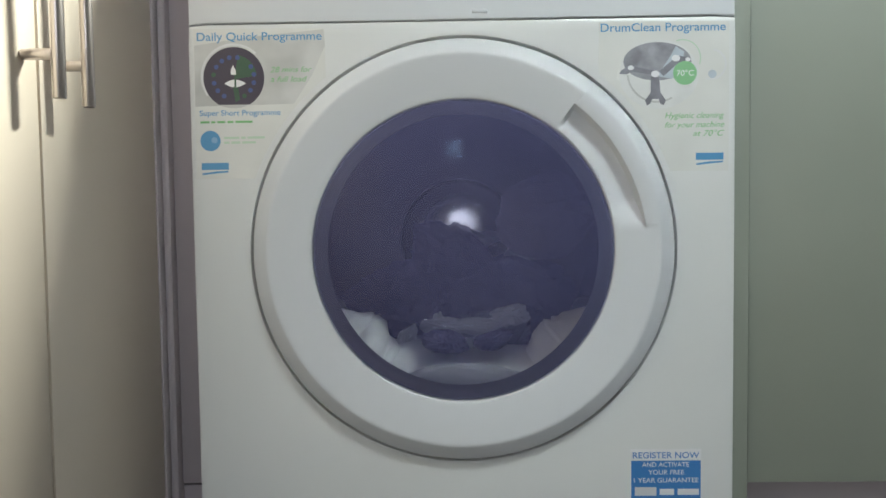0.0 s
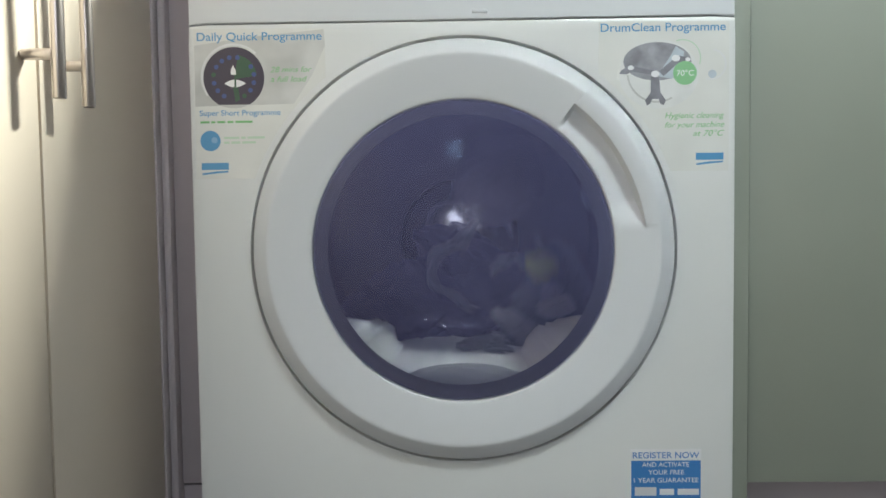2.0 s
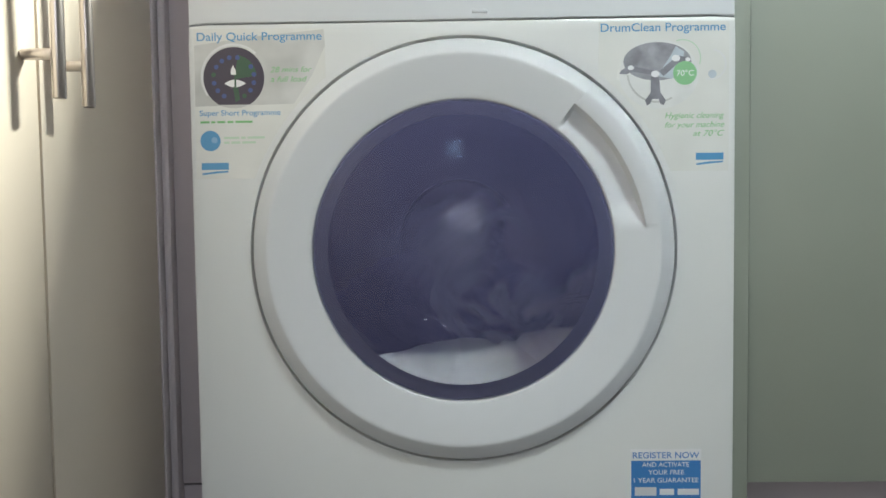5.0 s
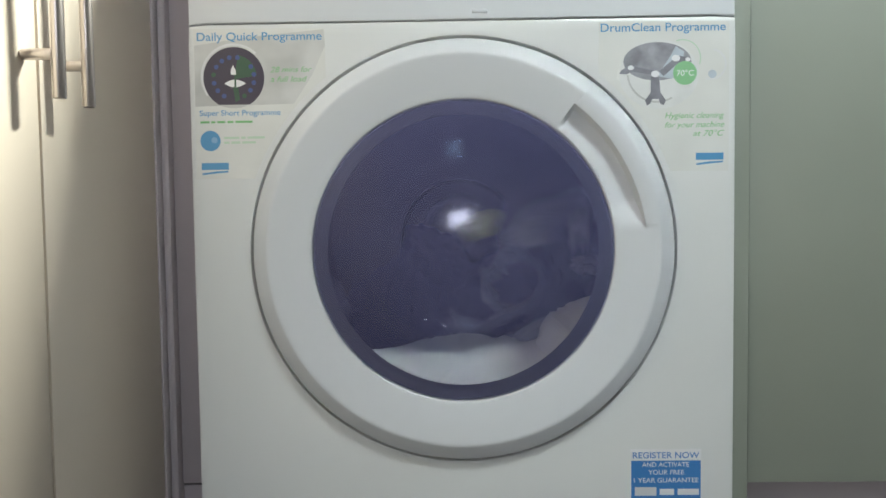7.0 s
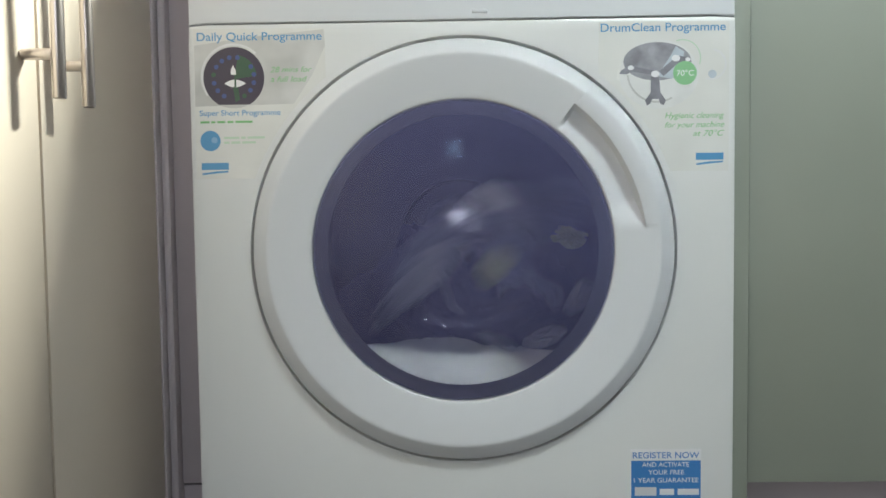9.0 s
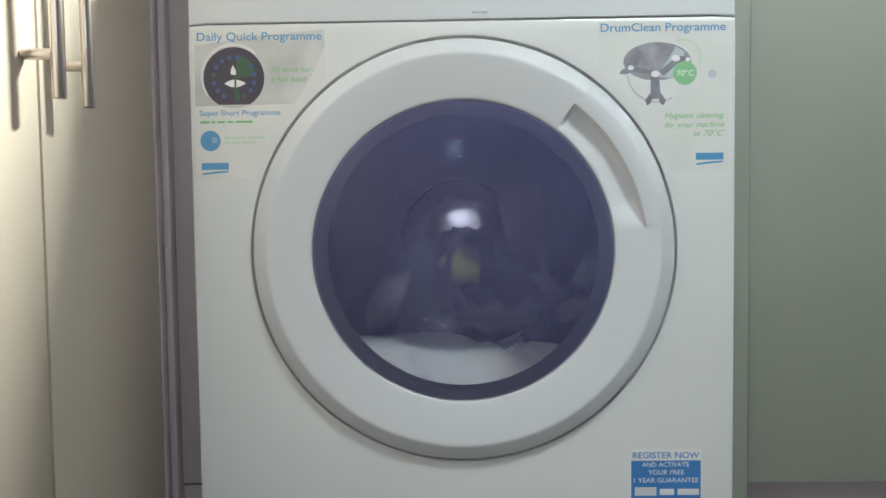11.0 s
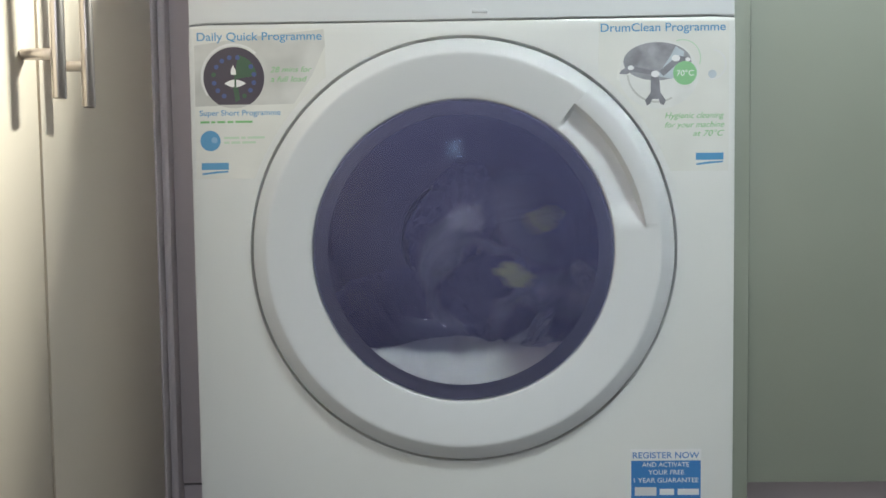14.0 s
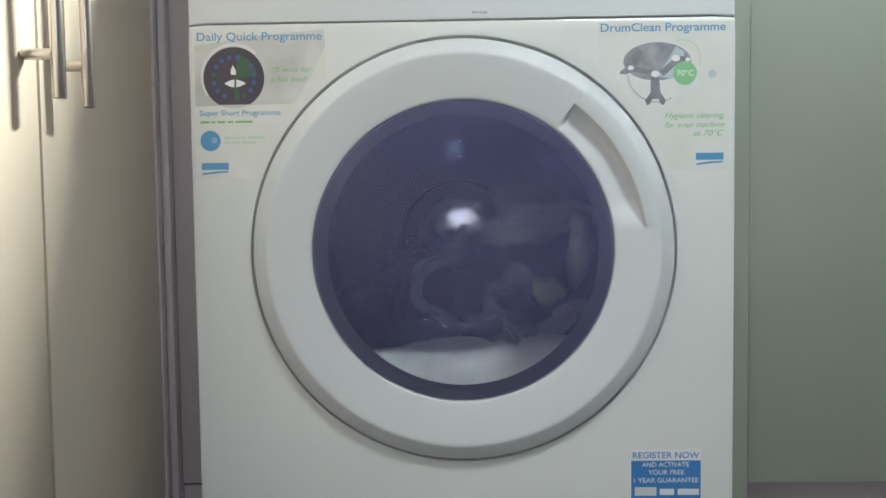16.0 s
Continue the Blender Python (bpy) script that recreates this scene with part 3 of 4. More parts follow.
def crescent(a0, a1, r_out, chord, y0, y1, seed):
    """A bundle lying in the round of the drum, from angle a0 to a1, about the drum's axis."""
    bm = bmesh.new()
    rows = []
    n, m = 90, 30
    for i in range(n + 1):
        s = i / n
        a = radians(a0 + (a1 - a0) * s)
        taper = max(0.02, math.sin(math.pi * s) ** 0.42)
        row = []
        for j in range(m):
            v = 2 * math.pi * j / m
            q = Vector((s * 5, math.cos(v) * 0.9, math.sin(v) * 0.9)) + Vector((seed, seed * 2, 0))
            warp = Vector((noise.noise(q), noise.noise(q + Vector((5, 0, 0))), 0))
            k = 1 + 0.20 * (1 - 2 * abs(noise.noise(q * 1.7 + warp))) - 0.12 + 0.22 * noise.noise(q * 0.8)
            mid = radians((a0 + a1) / 2)
            c = math.copysign(abs(math.cos(v)) ** 0.6, math.cos(v))
            h = max(0.012, (r_out - chord / max(0.2, math.cos(a - mid)))) * taper / 2 * (0.72 + 0.28 * c)
            r = r_out - h + h * math.sin(v) * (k if math.sin(v) < 0 else 1)
            y = (y0 + y1) / 2 + (y1 - y0) / 2 * c * (0.7 + 0.3 * taper) * (0.75 + 0.25 * k)
            row.append(bm.verts.new((r * math.cos(a), y, r * math.sin(a))))
        rows.append(row)
    grid_faces(bm, rows, close_cols=True)
    bm.faces.new(rows[0])
    bm.faces.new(list(reversed(rows[-1])))
    return bm


def loop(radius, width, thick, span, seed):
    """A strip of cloth lying in an open loop about its own centre, its rim uneven."""
    bm = bmesh.new()
    rows = []
    n, m = 72, 12
    for i in range(n + 1):
        s = i / n
        a = radians(span * s)
        end = min(1.0, 8 * s, 8 * (1 - s)) * 0.85 + 0.15
        wob = noise.noise(Vector((s * 4, seed, 0)))
        rad = radius * (1 + 0.55 * wob)
        row = []
        for j in range(m):
            v = 2 * math.pi * j / m
            k = max(0.15, 0.8 + 1.6 * noise.noise(Vector((s * 9, 1.5 * math.cos(v) + seed, 1.5 * math.sin(v)))))
            rr = rad + thick * end * k * math.cos(v)
            row.append(bm.verts.new((rr * math.cos(a), width * end * k * math.sin(v) + 0.012 * wob, rr * math.sin(a))))
        rows.append(row)
    grid_faces(bm, rows, close_cols=True)
    bm.faces.new(rows[0])
    bm.faces.new(list(reversed(rows[-1])))
    return bm


def laundry(name, bm, mat, label, category, at):
    ob = tagged(part(name, bm, mat), label, category, "laundry in the drum")
    ob.matrix_basis = at
    return ob


def build_laundry():
    things = {}
    rest = pose(CX, 0, CZ)
    things["sheet"] = laundry("bed_sheet", crescent(-146, -34, 0.234, 0.106, 0.090, 0.175, 3.0), WHITECLOTH, "wet white cotton sheet lying bunched in the drum", "bed sheet", rest)
    things["left"] = laundry("pillowcase", crescent(-158, -110, 0.232, 0.130, 0.092, 0.165, 8.0), WHITECLOTH, "wet white cotton pillowcase in the drum", "pillowcase", rest)
    things["right"] = laundry("pillowcase", crescent(-72, -22, 0.232, 0.130, 0.092, 0.165, 12.0), WHITECLOTH, "wet white cotton pillowcase in the drum", "pillowcase", rest)
    things["dark"] = [laundry("t_shirt", clump(size, sd, 2.0, 0.45), NAVYCLOTH, "wet navy t-shirt crumpled in the drum", "t-shirt", rest) for size, sd in (((0.027, 0.020, 0.013), 2), ((0.024, 0.018, 0.011), 5))]
    kinds = (("shirt", NAVYCLOTH, "wet navy shirt tumbling in the drum", "shirt", (0.085, 0.060, 0.060), 2.6, 0.5),
             ("trousers", NAVYCLOTH, "wet dark trousers tumbling in the drum", "trousers", (0.10, 0.065, 0.055), 2.6, 0.5),
             ("towel", GREYCLOTH, "wet grey-blue towel tumbling in the drum", "towel", (0.034, 0.026, 0.060), 3.2, 0.8),
             ("shirt", NAVYCLOTH, "wet navy shirt tumbling in the drum", "shirt", (0.080, 0.055, 0.055), 2.6, 0.5),
             ("vest", PALECLOTH, "wet pale grey vest tumbling in the drum", "vest", (0.014, 0.020, 0.042), 3.2, 0.85),
             ("trousers", NAVYCLOTH, "wet dark trousers tumbling in the drum", "trousers", (0.095, 0.06, 0.055), 2.6, 0.5),
             ("towel", GREYCLOTH, "wet grey-blue towel tumbling in the drum", "towel", (0.030, 0.022, 0.052), 3.2, 0.8),
             ("handkerchief", WHITECLOTH, "small wet white handkerchief tumbling in the drum", "handkerchief", (0.012, 0.014, 0.030), 3.0, 0.8),
             ("shirt", NAVYCLOTH, "wet navy shirt tumbling in the drum", "shirt", (0.085, 0.06, 0.06), 2.6, 0.5),
             ("vest", PALECLOTH, "wet pale grey vest tumbling in the drum", "vest", (0.020, 0.018, 0.050), 3.2, 0.85),
             ("tea_towel", GREYCLOTH, "wet grey tea towel tumbling in the drum", "tea towel", (0.026, 0.020, 0.054), 3.2, 0.8))
    things["tumbling"] = [laundry(n, clump(s, 20 + i, f, r), mat, lab, cat, rest) for i, (n, mat, lab, cat, s, f, r) in enumerate(kinds)]
    things["flannel"] = laundry("flannel", clump((0.078, 0.012, 0.026), 31, 1.5, 0.15), PALECLOTH, "wet grey flannel folded over the drum lip", "flannel", rest)
    things["jeans"] = laundry("jeans", clump((0.085, 0.04, 0.055), 33, 2.4, 0.45), NAVYCLOTH, "wet dark jeans flung about the drum", "jeans", rest)
    things["blouse"] = laundry("blouse", clump((0.062, 0.022, 0.058), 71, 1.4, 0.35), SLATECLOTH, "wet slate-grey blouse clinging to the drum, then flung about", "blouse", rest)
    things["heap"] = [laundry("jumper", clump(size, sd, 2.2, 0.4), NAVYCLOTH, "wet dark jumper heaped at the back of the drum", "jumper", at) for size, sd, at in (
        ((0.105, 0.055, 0.075), 51, pose(-0.075, 0.325, 0.325)), ((0.10, 0.055, 0.075), 53, pose(0.085, 0.320, 0.330)), ((0.12, 0.055, 0.060), 55, pose(0.005, 0.345, 0.290)))]
    things["napkins"] = [laundry("napkin", clump(size, sd, 1.5, 0.7), PALECLOTH, "small wet pale napkin tumbling beside the white sheet", "napkin", rest) for size, sd in (
        ((0.028, 0.015, 0.011), 61), ((0.022, 0.014, 0.013), 63), ((0.030, 0.014, 0.009), 65))]
    things["scarves"] = [laundry("scarf", loop(*spec), mat, "wet pale scarf swirling in a loop in the drum", "scarf", rest) for spec, mat in (
        ((0.062, 0.014, 0.009, 230, 1.0), HEATHER), ((0.036, 0.014, 0.011, 180, 4.0), GREYCLOTH), ((0.085, 0.012, 0.009, 140, 7.0), HEATHER))]
    things["sock"] = laundry("sock", clump((0.019, 0.013, 0.013), 41, 2.6, 0.9), YELLOWCLOTH, "yellow-green cotton sock tumbling in the drum", "sock", rest)
    things["sock_two"] = laundry("sock", clump((0.018, 0.012, 0.012), 43, 2.6, 0.9), YELLOWCLOTH, "yellow-green cotton sock tumbling in the drum", "sock", rest)
    return things


# ---- movement ----
SPIN = 290.0            # degrees a second, once up to speed


def drum_angle(t):
    """Degrees turned: almost still at first, then up to speed."""
    if t < 1.4:
        return 5.0 * t
    if t < 2.8:
        u = (t - 1.4) / 1.4
        return 7.0 + 7.0 * u + (SPIN * 1.4 / 2) * u * u
    return 14.0 + SPIN * 0.7 + SPIN * (t - 2.8)


TIMES = [k / 10 for k in range(161)]


def tumble_pose(t, offset, radius, depth, lift=48.0, tip=0.0, rate=1.0):
    """Carried up one side by the drum, then thrown across and down."""
    turn = drum_angle(t) * rate
    carry = lift + 140.0
    fall = 100.0
    u = (turn + offset) % (carry + fall)
    if u < carry:
        a = radians(-140 + u)
        x, z = radius * math.cos(a), radius * math.sin(a)
    else:
        s = (u - carry) / fall
        a0, a1 = radians(lift), radians(-140)
        x = radius * (math.cos(a0) + (math.cos(a1) - math.cos(a0)) * s)
        z = radius * (math.sin(a0) + 0.35 * s * (1 - s) + (math.sin(a1) - math.sin(a0)) * s ** 1.7)
    return pose(CX + x, depth, CZ + z, 0, -turn + tip, 0) @ pose(0, 0, 0, tip, 0, 0)


def wad(x, y, z, turn=0):
    """A wad of cloth at a place, turned to suit its place on the way round."""
    return pose(x, y, z, 0, turn - math.degrees(math.atan2(z - CZ, x - CX)) * 0.5, 0)


def ramp(t, t0, t1):
    return min(1.0, max(0.0, (t - t0) / (t1 - t0)))


def roll(t, depth, ry):
    """A pose about the drum's axis."""
    return (t, pose(CX, depth, CZ, 0, ry, 0))


def motions():
    walk(DRUM, [(t, pose(CX, 0, CZ, 0, -drum_angle(t), 0)) for t in TIMES])

    def sway(t, amount, rate, shift):
        return ramp(t, 1.5, 2.7) * amount * (math.sin(rate * t + shift) + 0.6 * math.sin(rate * 1.73 * t + 2 * shift))

    walk(LAUNDRY["sheet"], [(t, pose(CX, 0.003 * sway(t, 1, 9, 1), CZ + 0.003 * sway(t, 1, 11, 0), 0, sway(t, 3.5, 7.0, 0.4), 0)) for t in TIMES])
    walk(LAUNDRY["left"], [roll(t, 0.05 * ramp(t, 1.9, 2.7), -34 * ramp(t, 1.9, 2.7) + sway(t, 3, 8, 2)) for t in TIMES])
    walk(LAUNDRY["right"], [
        roll(0.0, 0, 0), roll(1.6, 0, 0), roll(2.0, 0, 4), roll(2.5, 0, 0), roll(2.8, 0.02, 25), roll(3.5, 0.02, 28), roll(4.2, 0.02, 26), roll(4.8, 0.01, 5), roll(5.4, 0.02, 26),
        roll(6.0, 0.02, 20), roll(6.5, 0.01, 8), roll(7.0, 0, -5), roll(7.5, 0, 10), roll(8.0, 0.02, 28), roll(8.5, 0.02, 28), roll(9.0, 0.02, 26), roll(9.6, 0.01, 4), roll(10.3, 0.02, 25),
        roll(11.0, 0.01, 20), roll(11.5, 0, 8), roll(11.65, 0, -8), roll(12.0, 0, -4), roll(12.3, 0.01, 15), roll(12.5, 0.02, 24), roll(12.7, 0, 0), roll(13.0, 0, 6), roll(13.5, 0, -6),
        roll(14.0, 0.02, 22), roll(14.3, 0.01, 10), roll(14.5, 0, -8), roll(14.7, 0, 8), roll(15.0, 0.01, 14), roll(15.5, 0, 10), roll(16.0, 0.01, 15)])
    for k, (ob, dx, dz) in enumerate(zip(LAUNDRY["dark"], (-0.022, 0.037), (-0.121, -0.119))):
        walk(ob, [(t, pose(CX + dx, 0.112 + 0.15 * ramp(t, 1.6, 2.4), CZ + dz - 0.03 * ramp(t, 1.6, 2.4), 0, 8 - 22 * k - 10 * ramp(t, 0, 1.6) - 60 * ramp(t, 1.6, 2.6) + sway(t, 8, 6, k), 0)) for t in TIMES])
    walk(LAUNDRY["blouse"], [(t, tumble_pose(t, 157, 0.125, 0.24, 48, 12)) for t in TIMES])
    walk(LAUNDRY["flannel"], [(t, pose(CX + 0.003, 0.088 + 0.10 * ramp(t, 2.3, 2.8), CZ - 0.170 - 0.03 * ramp(t, 2.3, 2.7), 0, 0, 0)) for t in TIMES])
    for k, ob in enumerate(LAUNDRY["heap"]):
        home = ob.matrix_basis.copy()
        walk(ob, [(t, home @ pose(0.012 * sway(t, 1, 7 + k, k), 0, 0.012 * sway(t, 1, 8 + k, 2 * k), 0, sway(t, 14, 5 + k, k), 0)) for t in TIMES])
    specs = ((10, 0.170, 0.27, 1.0, 40), (30, 0.165, 0.30, 0.945, 34), (66, 0.165, 0.205, 1.05, 12), (33, 0.165, 0.28, 0.98, 44), (52, 0.155, 0.185, 1.1, 20), (33, 0.17, 0.32, 0.965, 40),
             (55, 0.15, 0.20, 0.91, 4), (20, 0.16, 0.18, 1.03, 30), (27, 0.16, 0.29, 0.96, 38), (40, 0.172, 0.17, 0.96, 10), (48, 0.17, 0.19, 1.15, 26))
    for i, (ob, (off, rad, dep, rate, lift)) in enumerate(zip(LAUNDRY["tumbling"], specs)):
        walk(ob, [(t, tumble_pose(t, off, rad, dep, lift, (9 * i) % 40, rate)) for t in TIMES])
    for k, (ob, (a, r)) in enumerate(zip(LAUNDRY["napkins"], ((-48, 0.166), (-24, 0.172), (-66, 0.150)))):
        a_rest, r_rest = ((-104, 0.108), (-56, 0.110), (-80, 0.106))[k]
        rows = []
        for t in TIMES:
            u = ramp(t, 1.5, 2.3)
            ang, rad = radians(a_rest + (a - a_rest) * u + sway(t, 13, 5.3 + 0.9 * k, 1.3 * k)), r_rest + (r - r_rest) * u
            rows.append((t, pose(CX + rad * math.cos(ang), 0.135 + 0.03 * u, CZ + rad * math.sin(ang), 0, sway(t, 38, 6.1 - 0.7 * k, k), 0)))
        walk(ob, rows)
    for k, (ob, (dx, dz, dep, rate)) in enumerate(zip(LAUNDRY["scarves"], ((0.035, -0.045, 0.185, 0.9), (0.080, -0.060, 0.160, 1.1), (0.045, -0.030, 0.200, 0.8)))):
        walk(ob, [(t, pose(CX + dx + 0.022 * sway(t, 1, 3.1 + k, k), dep + 0.17 * (1 - ramp(t, 1.6, 2.3)), CZ + dz + 0.018 * sway(t, 1, 4.3 + k, 2 * k), 0, -drum_angle(t) * rate + 70 * k, 0)) for t in TIMES])
    walk(LAUNDRY["sock"], [
        (0, wad(0.049, 0.290, 0.300, 0)), (1.7, wad(0.065, 0.290, 0.300, 0)), (2, wad(0.105, 0.160, 0.406, 0)), (2.2, wad(0.064, 0.180, 0.458, 0)),
        (2.5, wad(-0.030, 0.290, 0.327, 0)), (3.6, wad(-0.080, 0.290, 0.303, 0)), (4, wad(-0.003, 0.150, 0.319, 0)), (4.4, wad(0.107, 0.160, 0.383, 0)),
        (4.7, wad(0.066, 0.290, 0.489, 0)), (5, wad(-0.063, 0.290, 0.327, 0)), (5.5, wad(0.108, 0.170, 0.382, 0)), (5.8, wad(0.033, 0.170, 0.466, 0)),
        (6, wad(-0.053, 0.290, 0.325, 0)), (6.4, wad(-0.014, 0.290, 0.294, 0)), (6.7, wad(0.124, 0.170, 0.381, 0)), (6.9, wad(0.078, 0.160, 0.465, 0)),
        (7, wad(0.025, 0.150, 0.462, 0)), (7.15, wad(-0.036, 0.180, 0.382, 0)), (7.3, wad(-0.046, 0.290, 0.306, 0)), (7.7, wad(0.132, 0.290, 0.402, 0)),
        (7.9, wad(0.041, 0.160, 0.518, 0)), (8, wad(-0.024, 0.160, 0.497, 0)), (8.15, wad(-0.067, 0.180, 0.367, 0)), (8.4, wad(0.084, 0.160, 0.337, 0)),
        (8.5, wad(0.122, 0.160, 0.379, 0)), (8.8, wad(0.108, 0.160, 0.465, 0)), (8.9, wad(0.084, 0.150, 0.458, 0)), (9, wad(0.044, 0.150, 0.407, 0)),
        (9.15, wad(-0.029, 0.290, 0.333, 0)), (9.6, wad(0.107, 0.160, 0.367, 0)), (9.85, wad(0.085, 0.160, 0.473, 0)), (10.1, wad(-0.028, 0.180, 0.382, 0)),
        (10.5, wad(0.092, 0.160, 0.352, 0)), (10.8, wad(0.108, 0.160, 0.458, 0)), (11, wad(0.003, 0.180, 0.405, 0)), (11.2, wad(0.062, 0.160, 0.338, 0)),
        (11.3, wad(0.088, 0.150, 0.399, 0)), (11.5, wad(0.089, 0.150, 0.353, 0)), (11.6, wad(0.077, 0.150, 0.344, 0)), (12, wad(0.096, 0.150, 0.366, 0)),
        (12.2, wad(0.101, 0.150, 0.357, 0)), (12.5, wad(0.112, 0.150, 0.355, 0)), (12.8, wad(0.122, 0.150, 0.387, 0)), (13, wad(0.108, 0.150, 0.402, 0)),
        (13.1, wad(0.077, 0.150, 0.402, 0)), (13.2, wad(0.037, 0.150, 0.366, 0)), (13.3, wad(-0.014, 0.150, 0.332, 0)), (13.6, wad(0.065, 0.290, 0.324, 0)),
        (13.8, wad(0.126, 0.160, 0.405, 0)), (14, wad(0.110, 0.160, 0.470, 0)), (14.1, wad(0.014, 0.150, 0.407, 0)), (14.2, wad(-0.067, 0.150, 0.346, 0)),
        (14.5, wad(-0.014, 0.290, 0.297, 0)), (14.8, wad(0.145, 0.160, 0.420, 0)), (14.9, wad(0.140, 0.150, 0.498, 0)), (15, wad(0.089, 0.150, 0.439, 0)),
        (15.1, wad(0.077, 0.150, 0.397, 0)), (15.2, wad(0.066, 0.150, 0.356, 0)), (15.3, wad(0.041, 0.150, 0.334, 0)), (15.5, wad(0.009, 0.290, 0.301, 0)),
        (15.8, wad(0.093, 0.170, 0.336, 0)), (16, wad(0.114, 0.160, 0.372, 0))])
    walk(LAUNDRY["sock_two"], [
        (0, wad(0.034, 0.290, 0.281, 0)), (2.4, wad(0.041, 0.290, 0.300, 0)), (2.9, wad(0.128, 0.290, 0.378, 0)), (3.2, wad(0.035, 0.290, 0.473, 0)),
        (3.5, wad(-0.062, 0.290, 0.306, 0)), (4.4, wad(0.112, 0.290, 0.379, 0)), (4.7, wad(0.019, 0.290, 0.442, 0)), (5, wad(-0.054, 0.290, 0.306, 0)),
        (6.2, wad(0.128, 0.290, 0.394, 0)), (6.5, wad(0.004, 0.290, 0.433, 0)), (6.8, wad(-0.046, 0.290, 0.298, 0)), (7.4, wad(0.132, 0.290, 0.363, 0)),
        (7.8, wad(0.050, 0.290, 0.426, 0)), (8.1, wad(-0.046, 0.290, 0.298, 0)), (8.5, wad(0.109, 0.180, 0.334, 0)), (8.8, wad(0.137, 0.180, 0.411, 0)),
        (9, wad(0.148, 0.180, 0.441, 0)), (9.3, wad(0.034, 0.290, 0.442, 0)), (9.6, wad(-0.054, 0.290, 0.306, 0)), (10.6, wad(0.128, 0.290, 0.394, 0)),
        (10.9, wad(0.034, 0.290, 0.442, 0)), (11.2, wad(-0.046, 0.290, 0.306, 0)), (12, wad(0.132, 0.290, 0.378, 0)), (12.3, wad(0.047, 0.160, 0.494, 0)),
        (12.4, wad(-0.031, 0.160, 0.416, 0)), (12.5, wad(-0.045, 0.290, 0.333, 0)), (12.7, wad(0.058, 0.150, 0.347, 0)), (12.8, wad(0.056, 0.150, 0.334, 0)),
        (13, wad(0.073, 0.140, 0.323, 0)), (13.15, wad(0.130, 0.160, 0.397, 0)), (13.3, wad(0.073, 0.170, 0.539, 0)), (13.4, wad(-0.042, 0.160, 0.428, 0)),
        (13.5, wad(-0.077, 0.290, 0.318, 0)), (13.85, wad(0.108, 0.170, 0.351, 0)), (14, wad(0.070, 0.150, 0.394, 0)), (14.1, wad(0.041, 0.150, 0.373, 0)),
        (14.2, wad(0.008, 0.150, 0.355, 0)), (14.4, wad(-0.030, 0.290, 0.298, 0)), (15, wad(0.112, 0.290, 0.331, 0)), (15.4, wad(0.033, 0.290, 0.301, 0)),
        (16, wad(0.065, 0.290, 0.300, 0))])
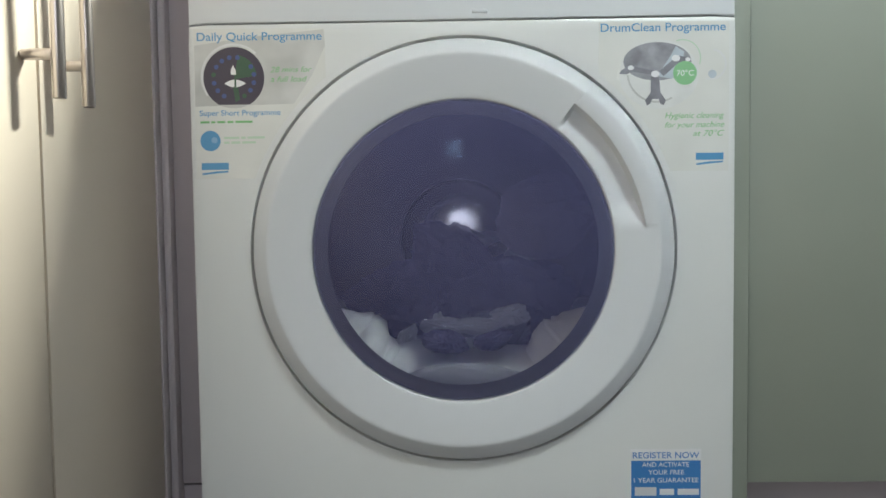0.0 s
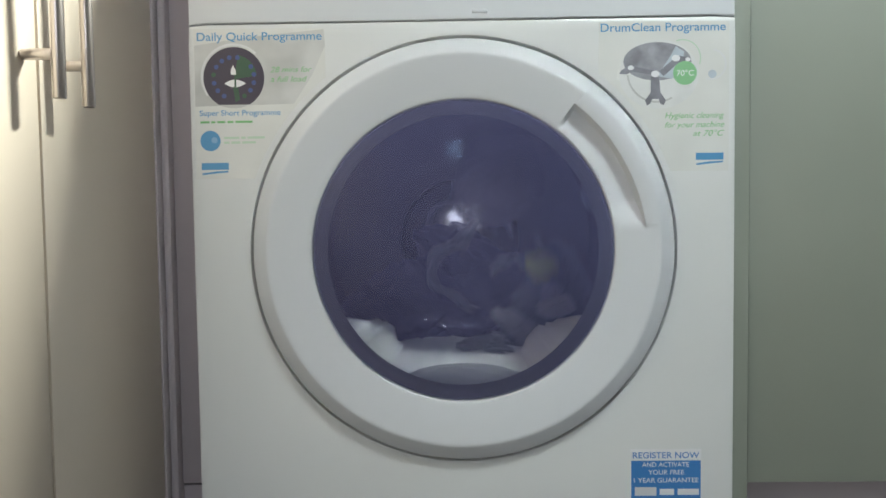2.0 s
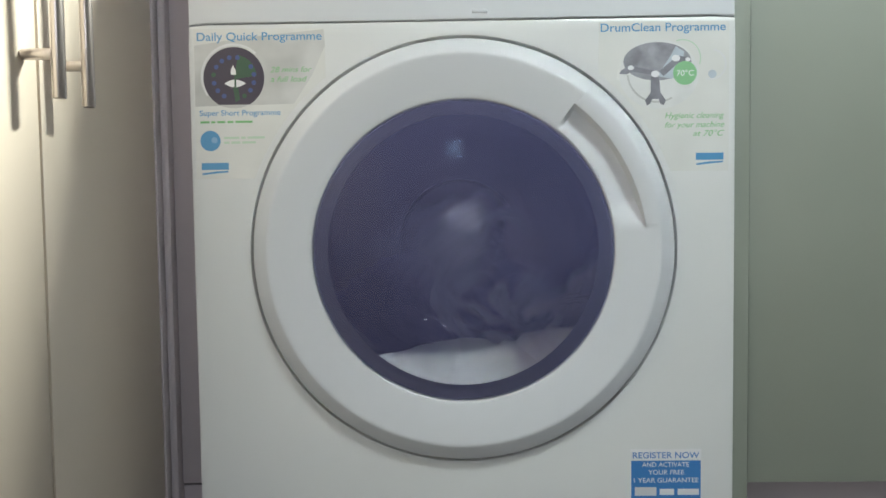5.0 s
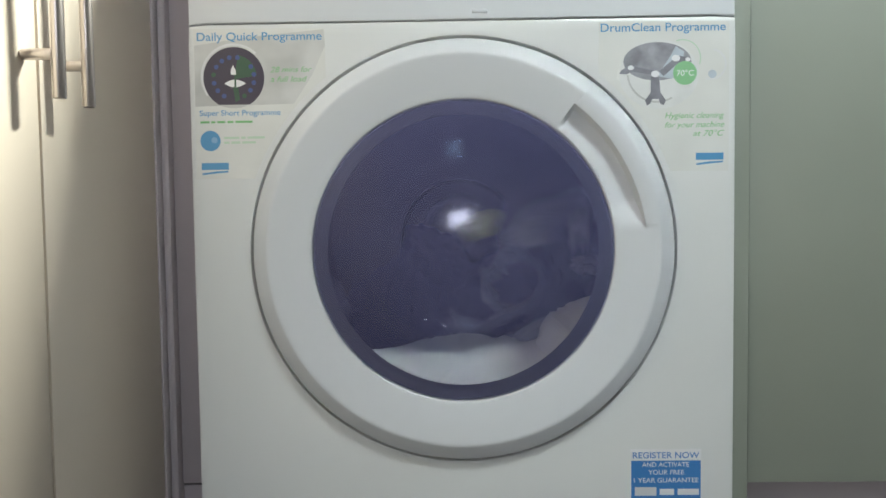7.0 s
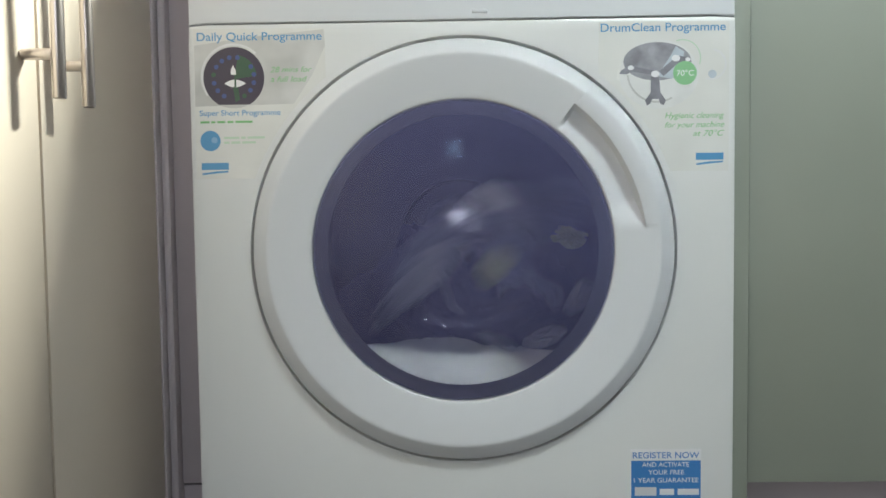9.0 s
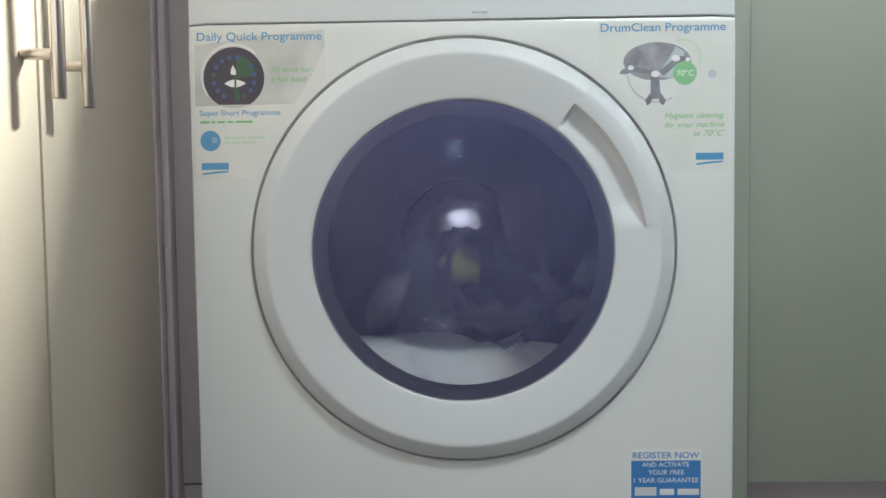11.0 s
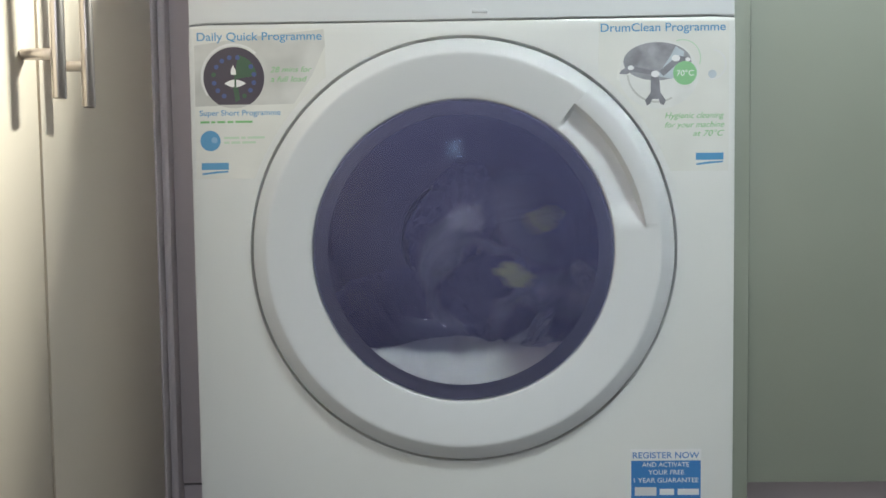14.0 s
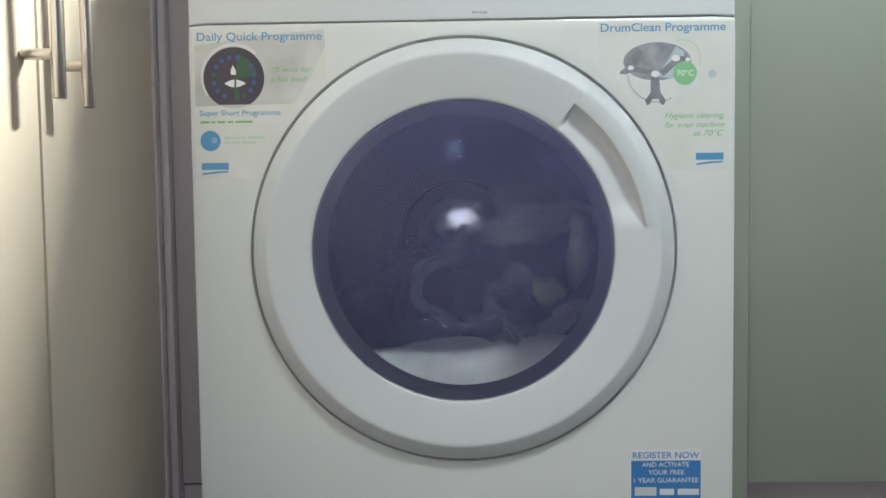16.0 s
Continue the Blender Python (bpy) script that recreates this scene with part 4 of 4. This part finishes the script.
    walk(LAUNDRY["jeans"], [
        (0, wad(-0.003, 0.330, 0.384, 0)), (1.5, wad(0.002, 0.330, 0.391, 0)), (2.2, wad(0.022, 0.330, 0.387, 0)), (2.55, wad(0.049, 0.330, 0.411, 0)),
        (2.62, wad(0.001, 0.330, 0.469, 0)), (2.7, wad(-0.041, 0.330, 0.368, 0)), (3.2, wad(0.057, 0.330, 0.393, 0)), (3.4, wad(0.014, 0.330, 0.460, 0)),
        (3.6, wad(-0.004, 0.330, 0.461, 0)), (3.75, wad(-0.049, 0.330, 0.377, 0)), (4.05, wad(0.075, 0.330, 0.393, 0)), (4.2, wad(0.005, 0.330, 0.465, 0)),
        (4.4, wad(-0.049, 0.330, 0.368, 0)), (5.2, wad(0.075, 0.330, 0.393, 0)), (5.4, wad(0.005, 0.330, 0.465, 0)), (5.6, wad(-0.049, 0.330, 0.368, 0)),
        (6.3, wad(0.066, 0.330, 0.411, 0)), (6.45, wad(0.009, 0.330, 0.465, 0)), (6.6, wad(-0.013, 0.330, 0.456, 0)), (6.8, wad(-0.049, 0.330, 0.368, 0)),
        (7.7, wad(0.075, 0.330, 0.402, 0)), (7.92, wad(0.009, 0.330, 0.465, 0)), (8.1, wad(-0.008, 0.330, 0.461, 0)), (8.3, wad(-0.049, 0.330, 0.368, 0)),
        (8.7, wad(0.058, 0.330, 0.420, 0)), (8.8, wad(0.005, 0.330, 0.469, 0)), (8.9, wad(-0.049, 0.330, 0.368, 0)), (9.8, wad(0.075, 0.330, 0.402, 0)),
        (10, wad(0.005, 0.330, 0.465, 0)), (10.2, wad(-0.049, 0.330, 0.368, 0)), (11.25, wad(0.066, 0.330, 0.393, 0)), (11.42, wad(0.009, 0.330, 0.465, 0)),
        (11.65, wad(-0.008, 0.330, 0.465, 0)), (11.85, wad(-0.040, 0.330, 0.386, 0)), (12.35, wad(0.031, 0.330, 0.420, 0)), (12.5, wad(0.001, 0.330, 0.469, 0)),
        (12.6, wad(-0.022, 0.330, 0.421, 0)), (12.8, wad(-0.049, 0.330, 0.368, 0)), (12.95, wad(-0.013, 0.330, 0.434, 0)), (13.1, wad(-0.022, 0.330, 0.421, 0)),
        (13.2, wad(0.040, 0.330, 0.394, 0)), (13.42, wad(0.009, 0.330, 0.467, 0)), (13.6, wad(-0.004, 0.330, 0.467, 0)), (14.02, wad(-0.013, 0.330, 0.463, 0)),
        (14.2, wad(-0.040, 0.330, 0.386, 0)), (14.4, wad(0.013, 0.330, 0.416, 0)), (14.52, wad(0.012, 0.330, 0.447, 0)), (14.65, wad(-0.040, 0.330, 0.412, 0)),
        (14.9, wad(0.066, 0.330, 0.402, 0)), (15, wad(0.005, 0.330, 0.456, 0)), (15.1, wad(-0.040, 0.330, 0.386, 0)), (15.25, wad(0.005, 0.330, 0.461, 0)),
        (15.4, wad(-0.022, 0.330, 0.412, 0)), (15.7, wad(-0.031, 0.330, 0.395, 0)), (16, wad(0.031, 0.330, 0.385, 0))])


build_room()
build_worktops()
build_left_cabinet()
build_corner_post()
build_right_cabinet()
DRUM = build_machine()
LAUNDRY = build_laundry()
motions()
